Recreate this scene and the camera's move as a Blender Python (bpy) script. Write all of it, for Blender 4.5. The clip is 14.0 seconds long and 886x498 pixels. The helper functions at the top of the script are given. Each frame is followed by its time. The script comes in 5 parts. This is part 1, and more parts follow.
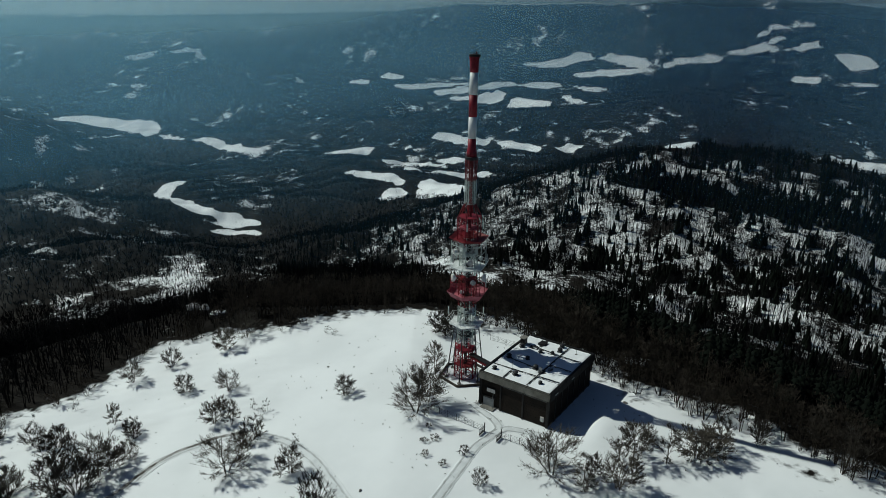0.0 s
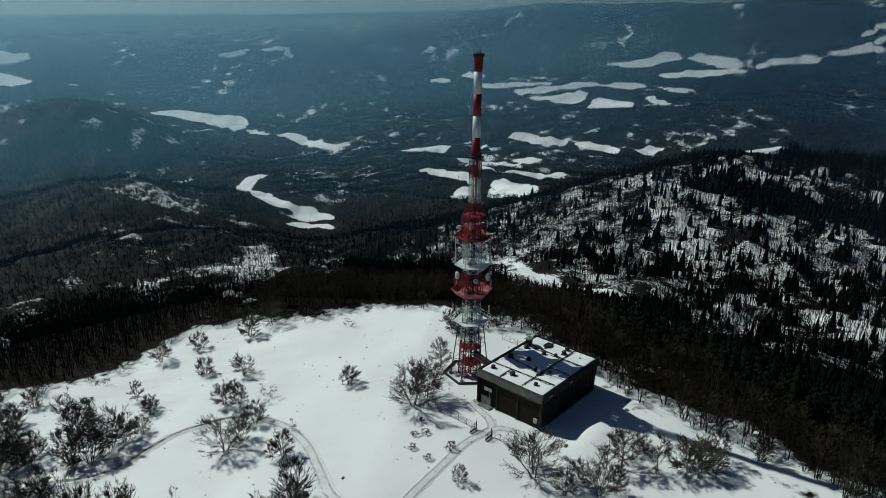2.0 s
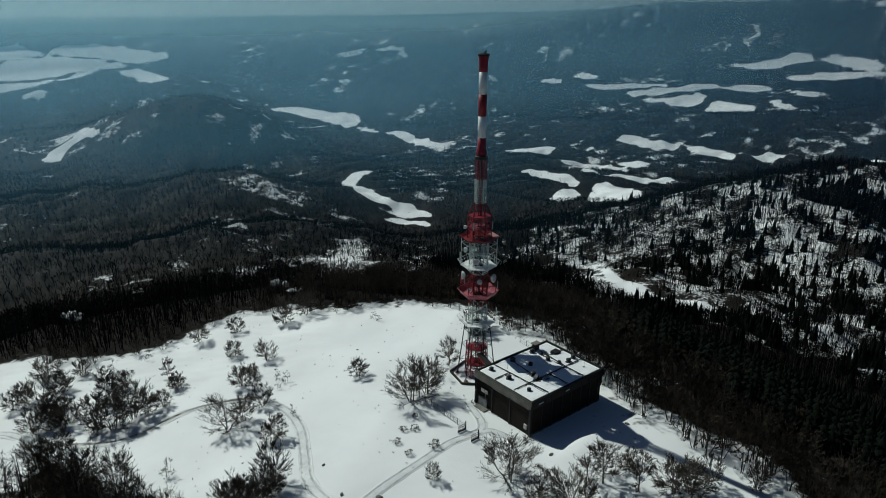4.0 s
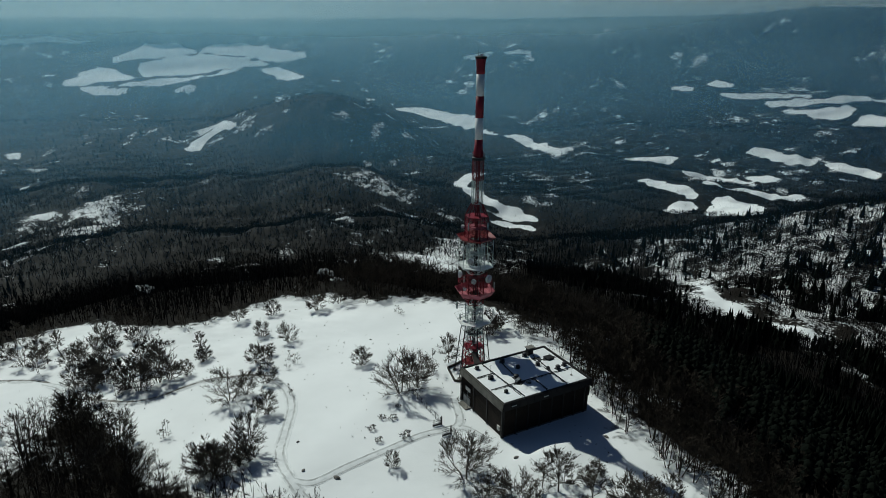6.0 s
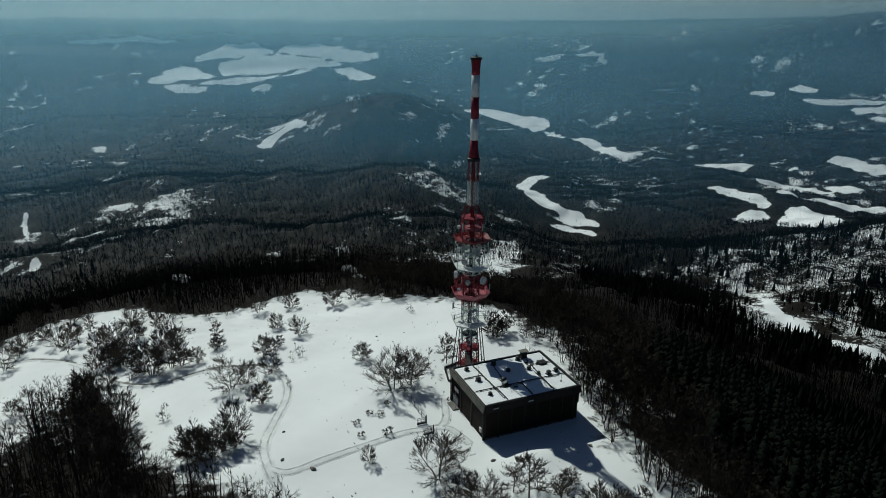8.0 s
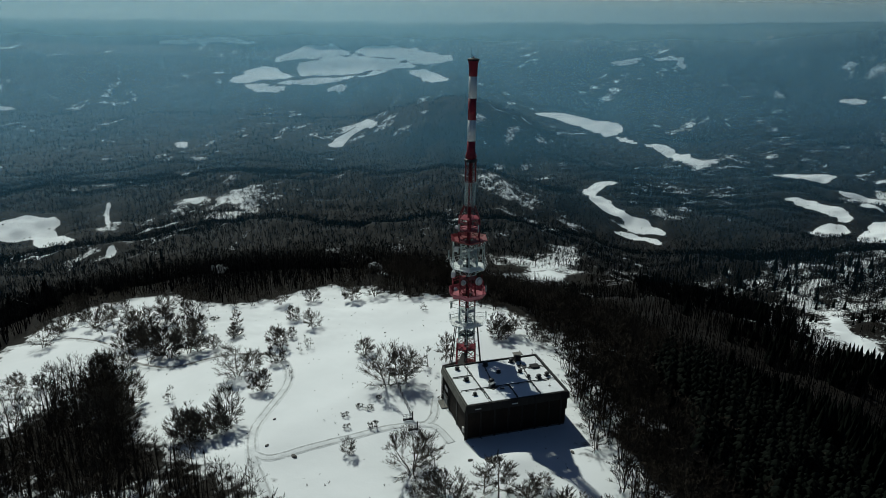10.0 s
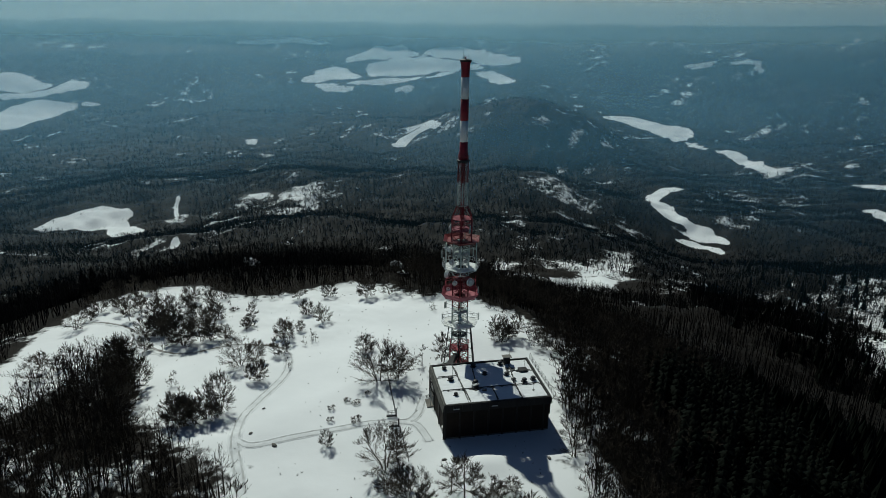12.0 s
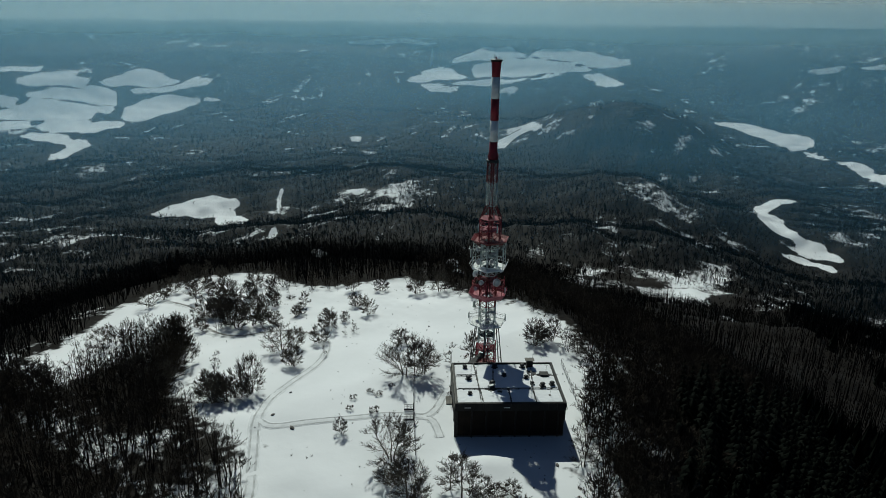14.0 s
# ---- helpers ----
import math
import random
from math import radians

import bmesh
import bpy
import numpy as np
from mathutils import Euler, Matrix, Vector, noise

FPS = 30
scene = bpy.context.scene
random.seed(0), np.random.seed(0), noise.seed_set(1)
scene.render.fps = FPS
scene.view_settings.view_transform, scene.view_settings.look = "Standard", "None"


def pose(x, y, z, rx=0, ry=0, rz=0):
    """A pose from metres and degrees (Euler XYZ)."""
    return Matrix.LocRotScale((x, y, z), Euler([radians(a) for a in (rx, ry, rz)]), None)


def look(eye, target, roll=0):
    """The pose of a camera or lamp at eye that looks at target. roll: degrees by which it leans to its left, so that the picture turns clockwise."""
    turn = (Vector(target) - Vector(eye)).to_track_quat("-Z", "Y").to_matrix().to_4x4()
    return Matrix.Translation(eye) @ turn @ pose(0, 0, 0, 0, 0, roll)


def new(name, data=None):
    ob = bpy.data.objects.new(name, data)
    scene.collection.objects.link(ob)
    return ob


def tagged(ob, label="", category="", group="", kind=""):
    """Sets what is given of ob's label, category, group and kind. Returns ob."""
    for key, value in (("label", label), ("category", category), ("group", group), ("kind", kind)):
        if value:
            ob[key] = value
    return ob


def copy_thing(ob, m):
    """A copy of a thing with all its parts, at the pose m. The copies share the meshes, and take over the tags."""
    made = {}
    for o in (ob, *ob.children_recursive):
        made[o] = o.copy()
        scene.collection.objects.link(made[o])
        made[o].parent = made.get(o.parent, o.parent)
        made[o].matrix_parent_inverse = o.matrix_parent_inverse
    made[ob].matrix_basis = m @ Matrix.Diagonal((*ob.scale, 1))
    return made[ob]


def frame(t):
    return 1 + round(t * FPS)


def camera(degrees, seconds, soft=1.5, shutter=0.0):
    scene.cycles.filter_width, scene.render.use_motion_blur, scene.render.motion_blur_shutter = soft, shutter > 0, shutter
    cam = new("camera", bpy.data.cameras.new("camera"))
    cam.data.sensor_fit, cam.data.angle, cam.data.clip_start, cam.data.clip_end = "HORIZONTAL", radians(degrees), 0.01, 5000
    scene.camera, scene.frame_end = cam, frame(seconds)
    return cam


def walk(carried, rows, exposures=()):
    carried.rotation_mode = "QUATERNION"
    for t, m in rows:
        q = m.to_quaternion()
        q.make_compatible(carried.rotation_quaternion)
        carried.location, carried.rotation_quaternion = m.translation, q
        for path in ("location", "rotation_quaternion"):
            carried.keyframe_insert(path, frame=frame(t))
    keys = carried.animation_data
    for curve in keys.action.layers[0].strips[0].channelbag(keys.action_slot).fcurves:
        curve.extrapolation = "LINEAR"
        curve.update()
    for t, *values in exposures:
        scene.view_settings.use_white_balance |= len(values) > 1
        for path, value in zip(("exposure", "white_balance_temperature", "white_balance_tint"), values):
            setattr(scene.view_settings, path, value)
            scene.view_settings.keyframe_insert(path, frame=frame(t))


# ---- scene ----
cam = camera(65.35, 14.0, soft=0.7)
# seconds, eye, point looked at, lean
PATH = [
    (0, (3.583, -1.009, 90.357), (3.55, 0.877, 89.693), 1.0),
    (0.5, (7.994, -1.102, 90.342), (7.902, 0.782, 89.675), 0.9),
    (1, (12.623, -1.121, 90.487), (12.472, 0.758, 89.819), 0.8),
    (1.5, (17.154, -1.121, 90.61), (16.949, 0.753, 89.941), 0.9),
    (2, (21.58, -1.109, 90.739), (21.322, 0.758, 90.069), 0.8),
    (2.5, (26.07, -0.738, 90.825), (25.755, 1.12, 90.154), 0.8),
    (3, (30.571, 0.078, 90.889), (30.196, 1.924, 90.217), 0.6),
    (5.5, (70.435, 9.91, 91.198), (69.603, 11.602, 90.529), 0.5),
    (6, (74.795, 11.622, 91.183), (73.916, 13.291, 90.516), 0.6),
    (6.5, (78.59, 13.712, 91.179), (77.664, 15.355, 90.513), 0.5),
    (7, (82.803, 15.811, 91.318), (81.831, 17.427, 90.652), 0.6),
    (7.5, (86.535, 17.905, 91.257), (85.524, 19.497, 90.592), 0.6),
    (8, (90.297, 20.151, 91.204), (89.25, 21.721, 90.539), 0.6),
    (10.5, (109.167, 32.375, 91.24), (107.923, 33.795, 90.58), 0.8),
    (11, (112.59, 35.294, 91.278), (111.316, 36.687, 90.618), 0.8),
    (11.5, (115.854, 38.129, 91.248), (114.547, 39.492, 90.588), 0.7),
    (12, (119.153, 41.15, 91.306), (117.806, 42.473, 90.647), 0.8),
    (12.5, (122.325, 44.265, 91.26), (120.938, 45.545, 90.6), 0.8),
    (13, (125.453, 47.466, 91.314), (124.019, 48.694, 90.655), 0.9),
    (13.5, (128.545, 50.526, 91.241), (127.06, 51.692, 90.582), 0.8),
    (14, (131.386, 53.947, 91.228), (129.853, 55.05, 90.568), 0.8),
]
EXPOSURES = [(0.0, -0.66, 6000, -3), (14.0, -0.70, 6050, -3)]
walk(cam, [(t, look(eye, target, roll)) for t, eye, target, roll in PATH], EXPOSURES)

# ---- sky and sun ----
SUN_TURN, SUN_HEIGHT = -66.5, 43.5
world = bpy.data.worlds.new("world")
scene.world = world
world.use_nodes = True
wn, wl = world.node_tree.nodes, world.node_tree.links
sky = wn.new("ShaderNodeTexSky")
sky.sky_type, sky.sun_disc = "NISHITA", False
sky.sun_elevation, sky.sun_rotation = radians(SUN_HEIGHT), radians(SUN_TURN)
sky.air_density = 0.45
sky.altitude, sky.dust_density, sky.ozone_density = 600, 0.4, 2.2
wn["Background"].inputs["Strength"].default_value = 0.06
wl.new(sky.outputs["Color"], wn["Background"].inputs["Color"])
sun_data = bpy.data.lights.new("sun", "SUN")
sun_data.energy, sun_data.angle, sun_data.color = 5.0, radians(0.55), (1.0, 0.95, 0.86)
sun = new("sun", sun_data)
to_sun = Vector((math.sin(radians(SUN_TURN)) * math.cos(radians(SUN_HEIGHT)), math.cos(radians(SUN_TURN)) * math.cos(radians(SUN_HEIGHT)), math.sin(radians(SUN_HEIGHT))))
sun.matrix_world = look(to_sun * 300, (0, 0, 0))


# ---- materials ----
def material(name, base, other=None, scale=3.0, rough=0.7, metal=0.0, bump=0.0, bump_scale=None, fine=0.0, spread=0.5, per_object=0.0, shine=0.25):
    """A painted or natural surface: two tones over soft noise, finer grain on top, relief."""
    m = bpy.data.materials.new(name)
    m.use_nodes = True
    n, l = m.node_tree.nodes, m.node_tree.links
    b = n["Principled BSDF"]
    b.inputs["Roughness"].default_value, b.inputs["Metallic"].default_value = rough, metal
    b.inputs["Specular IOR Level"].default_value = shine
    geo = n.new("ShaderNodeNewGeometry")
    big, small = n.new("ShaderNodeTexNoise"), n.new("ShaderNodeTexNoise")
    big.inputs["Scale"].default_value, small.inputs["Scale"].default_value = scale, scale * 7
    big.inputs["Detail"].default_value, small.inputs["Detail"].default_value = 4, 3
    for x in (big, small):
        l.new(geo.outputs["Position"], x.inputs["Vector"])
    ramp = n.new("ShaderNodeMapRange")
    ramp.inputs["From Min"].default_value, ramp.inputs["From Max"].default_value = 0.5 - spread * 0.4, 0.5 + spread * 0.4
    l.new(big.outputs["Fac"], ramp.inputs["Value"])
    mix = n.new("ShaderNodeMix")
    mix.data_type = "RGBA"
    mix.inputs["A"].default_value, mix.inputs["B"].default_value = (*base, 1), (*(other or [c * 0.6 for c in base]), 1)
    l.new(ramp.outputs["Result"], mix.inputs["Factor"])
    grain = n.new("ShaderNodeHueSaturation")
    span = n.new("ShaderNodeMapRange")
    span.inputs["To Min"].default_value, span.inputs["To Max"].default_value = 1 - fine, 1 + fine
    l.new(small.outputs["Fac"], span.inputs["Value"])
    value = span.outputs["Result"]
    if per_object:
        info, own, both = n.new("ShaderNodeObjectInfo"), n.new("ShaderNodeMapRange"), n.new("ShaderNodeMath")
        both.operation = "MULTIPLY"
        own.inputs["To Min"].default_value, own.inputs["To Max"].default_value = 1 - per_object, 1 + per_object
        l.new(info.outputs["Random"], own.inputs["Value"])
        l.new(own.outputs["Result"], both.inputs[0])
        l.new(value, both.inputs[1])
        value = both.outputs["Value"]
    l.new(value, grain.inputs["Value"])
    l.new(mix.outputs["Result"], grain.inputs["Color"])
    l.new(grain.outputs["Color"], b.inputs["Base Color"])
    if bump:
        r = n.new("ShaderNodeBump")
        r.inputs["Strength"].default_value, r.inputs["Distance"].default_value = 0.6, bump
        l.new(small.outputs["Fac"] if bump_scale is None else big.outputs["Fac"], r.inputs["Height"])
        l.new(r.outputs["Normal"], b.inputs["Normal"])
    return m


BARK = material("bark", (0.092, 0.083, 0.073), (0.052, 0.047, 0.042), 1.5, 0.9, fine=0.3, shine=0.03)
BARK_PALE = material("bark_pale", (0.145, 0.13, 0.112), (0.08, 0.072, 0.062), 1.2, 0.9, fine=0.3, shine=0.03)
TWIG = material("twig", (0.066, 0.059, 0.050), (0.042, 0.037, 0.031), 0.6, 0.9, fine=0.3, shine=0.03)
TWIG_PALE = material("twig_pale", (0.10, 0.089, 0.074), (0.062, 0.054, 0.045), 0.6, 0.9, fine=0.3, shine=0.03)
TWIG_DARK = material("dark_twig", (0.050, 0.043, 0.032), (0.030, 0.026, 0.020), 0.6, 0.9, fine=0.3, shine=0.03)
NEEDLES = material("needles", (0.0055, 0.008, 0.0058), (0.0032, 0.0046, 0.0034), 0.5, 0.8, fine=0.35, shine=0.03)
# self-shade of dense bare woods is put into this near-black base colour
SHADED_WOOD = material("shaded_forest_wood", (0.0080, 0.0084, 0.0088), (0.0050, 0.0053, 0.0056), 0.02, 0.9, fine=0.35, shine=0.03)
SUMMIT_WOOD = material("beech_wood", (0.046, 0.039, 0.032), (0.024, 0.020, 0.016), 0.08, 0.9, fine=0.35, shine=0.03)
CLADDING = material("dark_cladding", (0.024, 0.018, 0.014), (0.013, 0.011, 0.009), 0.5, 0.8, fine=0.25, bump=0.01, shine=0.1)
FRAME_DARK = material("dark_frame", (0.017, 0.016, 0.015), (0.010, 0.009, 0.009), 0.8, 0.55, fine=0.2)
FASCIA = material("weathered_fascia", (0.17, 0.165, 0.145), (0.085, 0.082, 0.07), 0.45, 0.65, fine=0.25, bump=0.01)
CONCRETE = material("concrete", (0.22, 0.21, 0.19), (0.12, 0.115, 0.105), 0.7, 0.9, fine=0.2, bump=0.01)
DOOR_GREY = material("grey_door", (0.30, 0.31, 0.31), (0.20, 0.21, 0.21), 0.8, 0.5, fine=0.15)
LIGHT_PLATE = material("pale_plate", (0.55, 0.54, 0.52), (0.38, 0.37, 0.36), 1.2, 0.5, fine=0.15)
MEMBRANE = material("roof_membrane", (0.06, 0.062, 0.066), (0.035, 0.036, 0.038), 0.5, 0.7, fine=0.2)
STEEL = material("galvanised_steel", (0.28, 0.30, 0.31), (0.17, 0.18, 0.19), 1.0, 0.45, 0.6, fine=0.2)
STEEL_DARK = material("dark_steel", (0.05, 0.05, 0.052), (0.028, 0.028, 0.03), 1.0, 0.5, 0.3, fine=0.2)
RED = material("red_paint", (0.27, 0.020, 0.036), (0.16, 0.014, 0.024), 0.7, 0.5, fine=0.18)
RED_FADED = material("faded_red_paint", (0.42, 0.13, 0.16), (0.24, 0.05, 0.07), 0.6, 0.6, fine=0.18)
RED_DARK = material("deep_red_paint", (0.20, 0.018, 0.022), (0.12, 0.014, 0.016), 0.7, 0.5, fine=0.18)
WHITE = material("white_paint", (0.78, 0.80, 0.79), (0.6, 0.62, 0.61), 0.7, 0.5, fine=0.12)
GREY_GREEN = material("grey_green_paint", (0.50, 0.56, 0.53), (0.33, 0.38, 0.36), 0.7, 0.55, fine=0.15)
GRP = material("mast_white", (0.72, 0.73, 0.73), (0.62, 0.63, 0.63), 0.35, 0.4, fine=0.06)
ROCK = material("rock", (0.17, 0.16, 0.15), (0.08, 0.078, 0.072), 0.6, 0.95, fine=0.35, bump=0.15)
RUT = material("wheel_rut", (0.58, 0.60, 0.62), (0.36, 0.37, 0.37), 0.55, 0.8, fine=0.25, bump=0.05)
PACKED = material("packed_snow", (0.74, 0.76, 0.78), (0.58, 0.60, 0.62), 0.5, 0.7, fine=0.08, bump=0.06)
EARTH_SNOW = material("earth_and_snow", (0.08, 0.072, 0.062), (0.45, 0.45, 0.45), 0.7, 0.9, fine=0.25, bump=0.05, spread=0.35)
DIRT = material("frozen_earth", (0.06, 0.05, 0.042), (0.03, 0.026, 0.022), 0.6, 0.95, fine=0.3, bump=0.05)


def snow_material(name, shaded_floor):
    """Snow with drifts and grain; where 'snow' is low a woodland floor with canopy shade in its colour shows through in
    patches.
    """
    m = bpy.data.materials.new(name)
    m.use_nodes = True
    n, l = m.node_tree.nodes, m.node_tree.links
    b = n["Principled BSDF"]
    geo = n.new("ShaderNodeNewGeometry")

    def noise_at(scale, detail=4):
        x = n.new("ShaderNodeTexNoise")
        x.inputs["Scale"].default_value, x.inputs["Detail"].default_value = scale, detail
        l.new(geo.outputs["Position"], x.inputs["Vector"])
        return x.outputs["Fac"]

    def mathed(op, a, c):
        x = n.new("ShaderNodeMath")
        x.operation = op
        for k, v in enumerate((a, c)):
            if isinstance(v, (int, float)):
                x.inputs[k].default_value = v
            else:
                l.new(v, x.inputs[k])
        return x.outputs["Value"]

    def mixed(f, a, c):
        x = n.new("ShaderNodeMix")
        x.data_type = "RGBA"
        l.new(f, x.inputs["Factor"])
        for k, v in (("A", a), ("B", c)):
            if isinstance(v, tuple):
                x.inputs[k].default_value = (*v, 1)
            else:
                l.new(v, x.inputs[k])
        return x.outputs["Result"]

    def ramped(v, lo, hi):
        x = n.new("ShaderNodeMapRange")
        x.interpolation_type = "SMOOTHSTEP"
        x.inputs["From Min"].default_value, x.inputs["From Max"].default_value = lo, hi
        l.new(v, x.inputs["Value"])
        return x.outputs["Result"]

    drift, grain, lumps, spread_out, patches = noise_at(0.045, 5), noise_at(2.2, 4), noise_at(0.35, 5), noise_at(0.055, 5), noise_at(0.012, 6)
    snow = mixed(ramped(drift, 0.3, 0.7), (0.83, 0.85, 0.87), (0.74, 0.76, 0.78))
    if shaded_floor:
        at = n.new("ShaderNodeAttribute")
        at.attribute_name = "snow"
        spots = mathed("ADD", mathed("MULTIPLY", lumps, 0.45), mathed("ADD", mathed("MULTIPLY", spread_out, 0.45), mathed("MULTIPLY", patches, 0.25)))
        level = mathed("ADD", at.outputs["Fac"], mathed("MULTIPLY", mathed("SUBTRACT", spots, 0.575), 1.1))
        # woodland floor near black: shade under the crowns is put into its colour
        floor_shade = mixed(ramped(grain, 0.3, 0.7), (0.016, 0.0135, 0.0115), (0.008, 0.007, 0.006))
        l.new(mixed(ramped(level, 0.44, 0.58), floor_shade, snow), b.inputs["Base Color"])
    else:
        l.new(snow, b.inputs["Base Color"])
    b.inputs["Roughness"].default_value = 0.75
    b.inputs["Specular IOR Level"].default_value = 0.06
    r = n.new("ShaderNodeBump")
    r.inputs["Strength"].default_value, r.inputs["Distance"].default_value = 0.5, 0.14
    l.new(mathed("ADD", mathed("MULTIPLY", lumps, 1.0), mathed("MULTIPLY", grain, 0.18)), r.inputs["Height"])
    l.new(r.outputs["Normal"], b.inputs["Normal"])
    return m


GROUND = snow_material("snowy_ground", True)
SNOW = snow_material("snow", False)


def haze_material(name, tone):
    """A sheet that stands in for hazy air: lets most light by, scatters the rest; its attribute 'cover' says how thick
    it is.
    """
    m = bpy.data.materials.new(name)
    m.use_nodes = True
    n, l = m.node_tree.nodes, m.node_tree.links
    n.remove(n["Principled BSDF"])
    clear, back, front = n.new("ShaderNodeBsdfTransparent"), n.new("ShaderNodeBsdfTranslucent"), n.new("ShaderNodeBsdfDiffuse")
    for x in (back, front):
        x.inputs["Color"].default_value = (*tone, 1)
    both, veil = n.new("ShaderNodeMixShader"), n.new("ShaderNodeMixShader")
    l.new(back.outputs[0], both.inputs[1])
    l.new(front.outputs[0], both.inputs[2])
    at = n.new("ShaderNodeAttribute")
    at.attribute_name = "cover"
    l.new(at.outputs["Fac"], veil.inputs[0])
    l.new(clear.outputs[0], veil.inputs[1])
    l.new(both.outputs[0], veil.inputs[2])
    l.new(veil.outputs[0], n["Material Output"].inputs["Surface"])
    return m


# ---- mesh building ----
class Shape:
    """Collects points and faces of one mesh."""

    def __init__(self):
        self.points, self.faces = [], []

    def add(self, points, faces):
        k = len(self.points)
        self.points += [tuple(p) for p in points]
        self.faces += [tuple(i + k for i in f) for f in faces]
        return self

    def box(self, cx, cy, cz, sx, sy, sz, m=None, chamfer=0.0):
        """A box centred at (cx, cy, cz), its long edges chamfered."""
        hx, hy, hz, c = sx / 2, sy / 2, sz / 2, chamfer
        if c:
            ring = [(-hx + c, -hy), (hx - c, -hy), (hx, -hy + c), (hx, hy - c), (hx - c, hy), (-hx + c, hy), (-hx, hy - c), (-hx, -hy + c)]
        else:
            ring = [(-hx, -hy), (hx, -hy), (hx, hy), (-hx, hy)]
        pts = [Vector((cx + x, cy + y, cz + z)) for z in (-hz, hz) for x, y in ring]
        if m is not None:
            pts = [m @ p for p in pts]
        k = len(ring)
        self.add(pts, [tuple(range(k - 1, -1, -1)), tuple(range(k, 2 * k))] + [(i, (i + 1) % k, k + (i + 1) % k, k + i) for i in range(k)])
        return self

    def tube(self, p, q, r0, r1=None, sides=6, caps=True):
        """A straight round bar from p to q."""
        p, q = Vector(p), Vector(q)
        r1 = r0 if r1 is None else r1
        w = (q - p).normalized()
        a = w.orthogonal().normalized()
        b = w.cross(a)
        ring = [(math.cos(2 * math.pi * i / sides) * a + math.sin(2 * math.pi * i / sides) * b) for i in range(sides)]
        faces = [(i, (i + 1) % sides, sides + (i + 1) % sides, sides + i) for i in range(sides)]
        if caps:
            faces += [tuple(range(sides - 1, -1, -1)), tuple(range(sides, 2 * sides))]
        return self.add([p + r0 * v for v in ring] + [q + r1 * v for v in ring], faces)

    def lathe(self, rings, sides=24, m=None, caps=True):
        """A turned body round z from (radius, z) rings."""
        pts = [Vector((r * math.cos(2 * math.pi * i / sides), r * math.sin(2 * math.pi * i / sides), z)) for r, z in rings for i in range(sides)]
        if m is not None:
            pts = [m @ p for p in pts]
        faces = [(k * sides + i, k * sides + (i + 1) % sides, (k + 1) * sides + (i + 1) % sides, (k + 1) * sides + i) for k in range(len(rings) - 1) for i in range(sides)]
        if caps:
            faces += [tuple(range(sides - 1, -1, -1)), tuple(range((len(rings) - 1) * sides, len(rings) * sides))]
        return self.add(pts, faces)

    def mesh(self, name, mat, smooth=False):
        d = bpy.data.meshes.new(name)
        d.from_pydata(self.points, [], self.faces)
        if smooth:
            d.polygons.foreach_set("use_smooth", [True] * len(d.polygons))
        d.materials.append(mat)
        d.update()
        return d


def part(name, shape, mat, parent=None, label="", smooth=False):
    """Links a shape as one mesh object under a thing or a part."""
    ob = new(name, shape.mesh(name, mat, smooth))
    if parent is not None:
        ob.parent = parent
    if label:
        tagged(ob, label=label)
    return ob


def thing(name, m, label, category, group="", kind=""):
    ob = new(name)
    ob.matrix_world = m
    return tagged(ob, label, category, group, kind)


def big_mesh(name, points, tris, mat, smooth=False):
    """A mesh straight from number arrays: points (n, 3) and triangles (k, 3)."""
    d = bpy.data.meshes.new(name)
    d.vertices.add(len(points))
    d.vertices.foreach_set("co", np.asarray(points, np.float32).ravel())
    d.loops.add(3 * len(tris))
    d.loops.foreach_set("vertex_index", np.asarray(tris, np.int32).ravel())
    d.polygons.add(len(tris))
    d.polygons.foreach_set("loop_start", np.arange(0, 3 * len(tris), 3, dtype=np.int32))
    d.polygons.foreach_set("use_smooth", np.full(len(tris), smooth))
    d.materials.append(mat)
    d.update(calc_edges=True)
    return d


# ---- lie of the land ----
TOWER = (7.07, 157.6)
# break of the summit plateau, in plan
PLATEAU = [(-92, 220), (-62, 212), (-24, 204), (14, 200), (40, 184), (64, 161), (86, 132), (108, 92), (118, 40), (70, -30),
           (0, -50), (-60, -10), (-120, 30), (-175, 90), (-192, 140), (-172, 185), (-130, 206)]
# hills: x, y, rise, half-widths, turn of the long axis in degrees
HILLS = [(-1335, 1875, 166, 240, 195, 32), (-950, 1400, -42, 280, 170, 32), (-735, 1150, 64, 185, 104, 25), (425, 1087, 134, 270, 184, -20), (790, 1062, 28, 284, 237, 0), (165, 1070, 26, 130, 110, 0),
         (-339, 1175, -38, 153, 106, 20), (-1261, 2940, -43, 372, 172, -20), (-981, 2094, -59, 238, 210, 0), (-1136, 866, 50, 286, 137, 48),
         (-631, 621, 51, 222, 89, 55), (184, 2476, 74, 596, 227, -6), (1087, 2792, 140, 619, 324, -16), (-2200, 1437, 69, 550, 174, 46), (-2465, 2430, 56, 585, 181, 40)]
FAR_HILLS = [(-917, 4209, 96, 746, 241, 12), (-1798, 3922, 71, 500, 286, 30), (641, 4185, 102, 787, 292, -8), (1888, 3808, 140, 788, 420, -22),
             (-3555, 1695, 65, 654, 209, 60), (-615, 3415, 61, 587, 196, 8), (-167, 4584, 80, 669, 259, -4), (1074, 4478, 52, 809, 281, -12),
             (2128, 4157, 75, 960, 320, -26), (-3765, 394, 80, 668, 347, 85), (-1435, 4155, -75, 800, 170, 20), (-1305, 3798, 25, 700, 90, 20)]
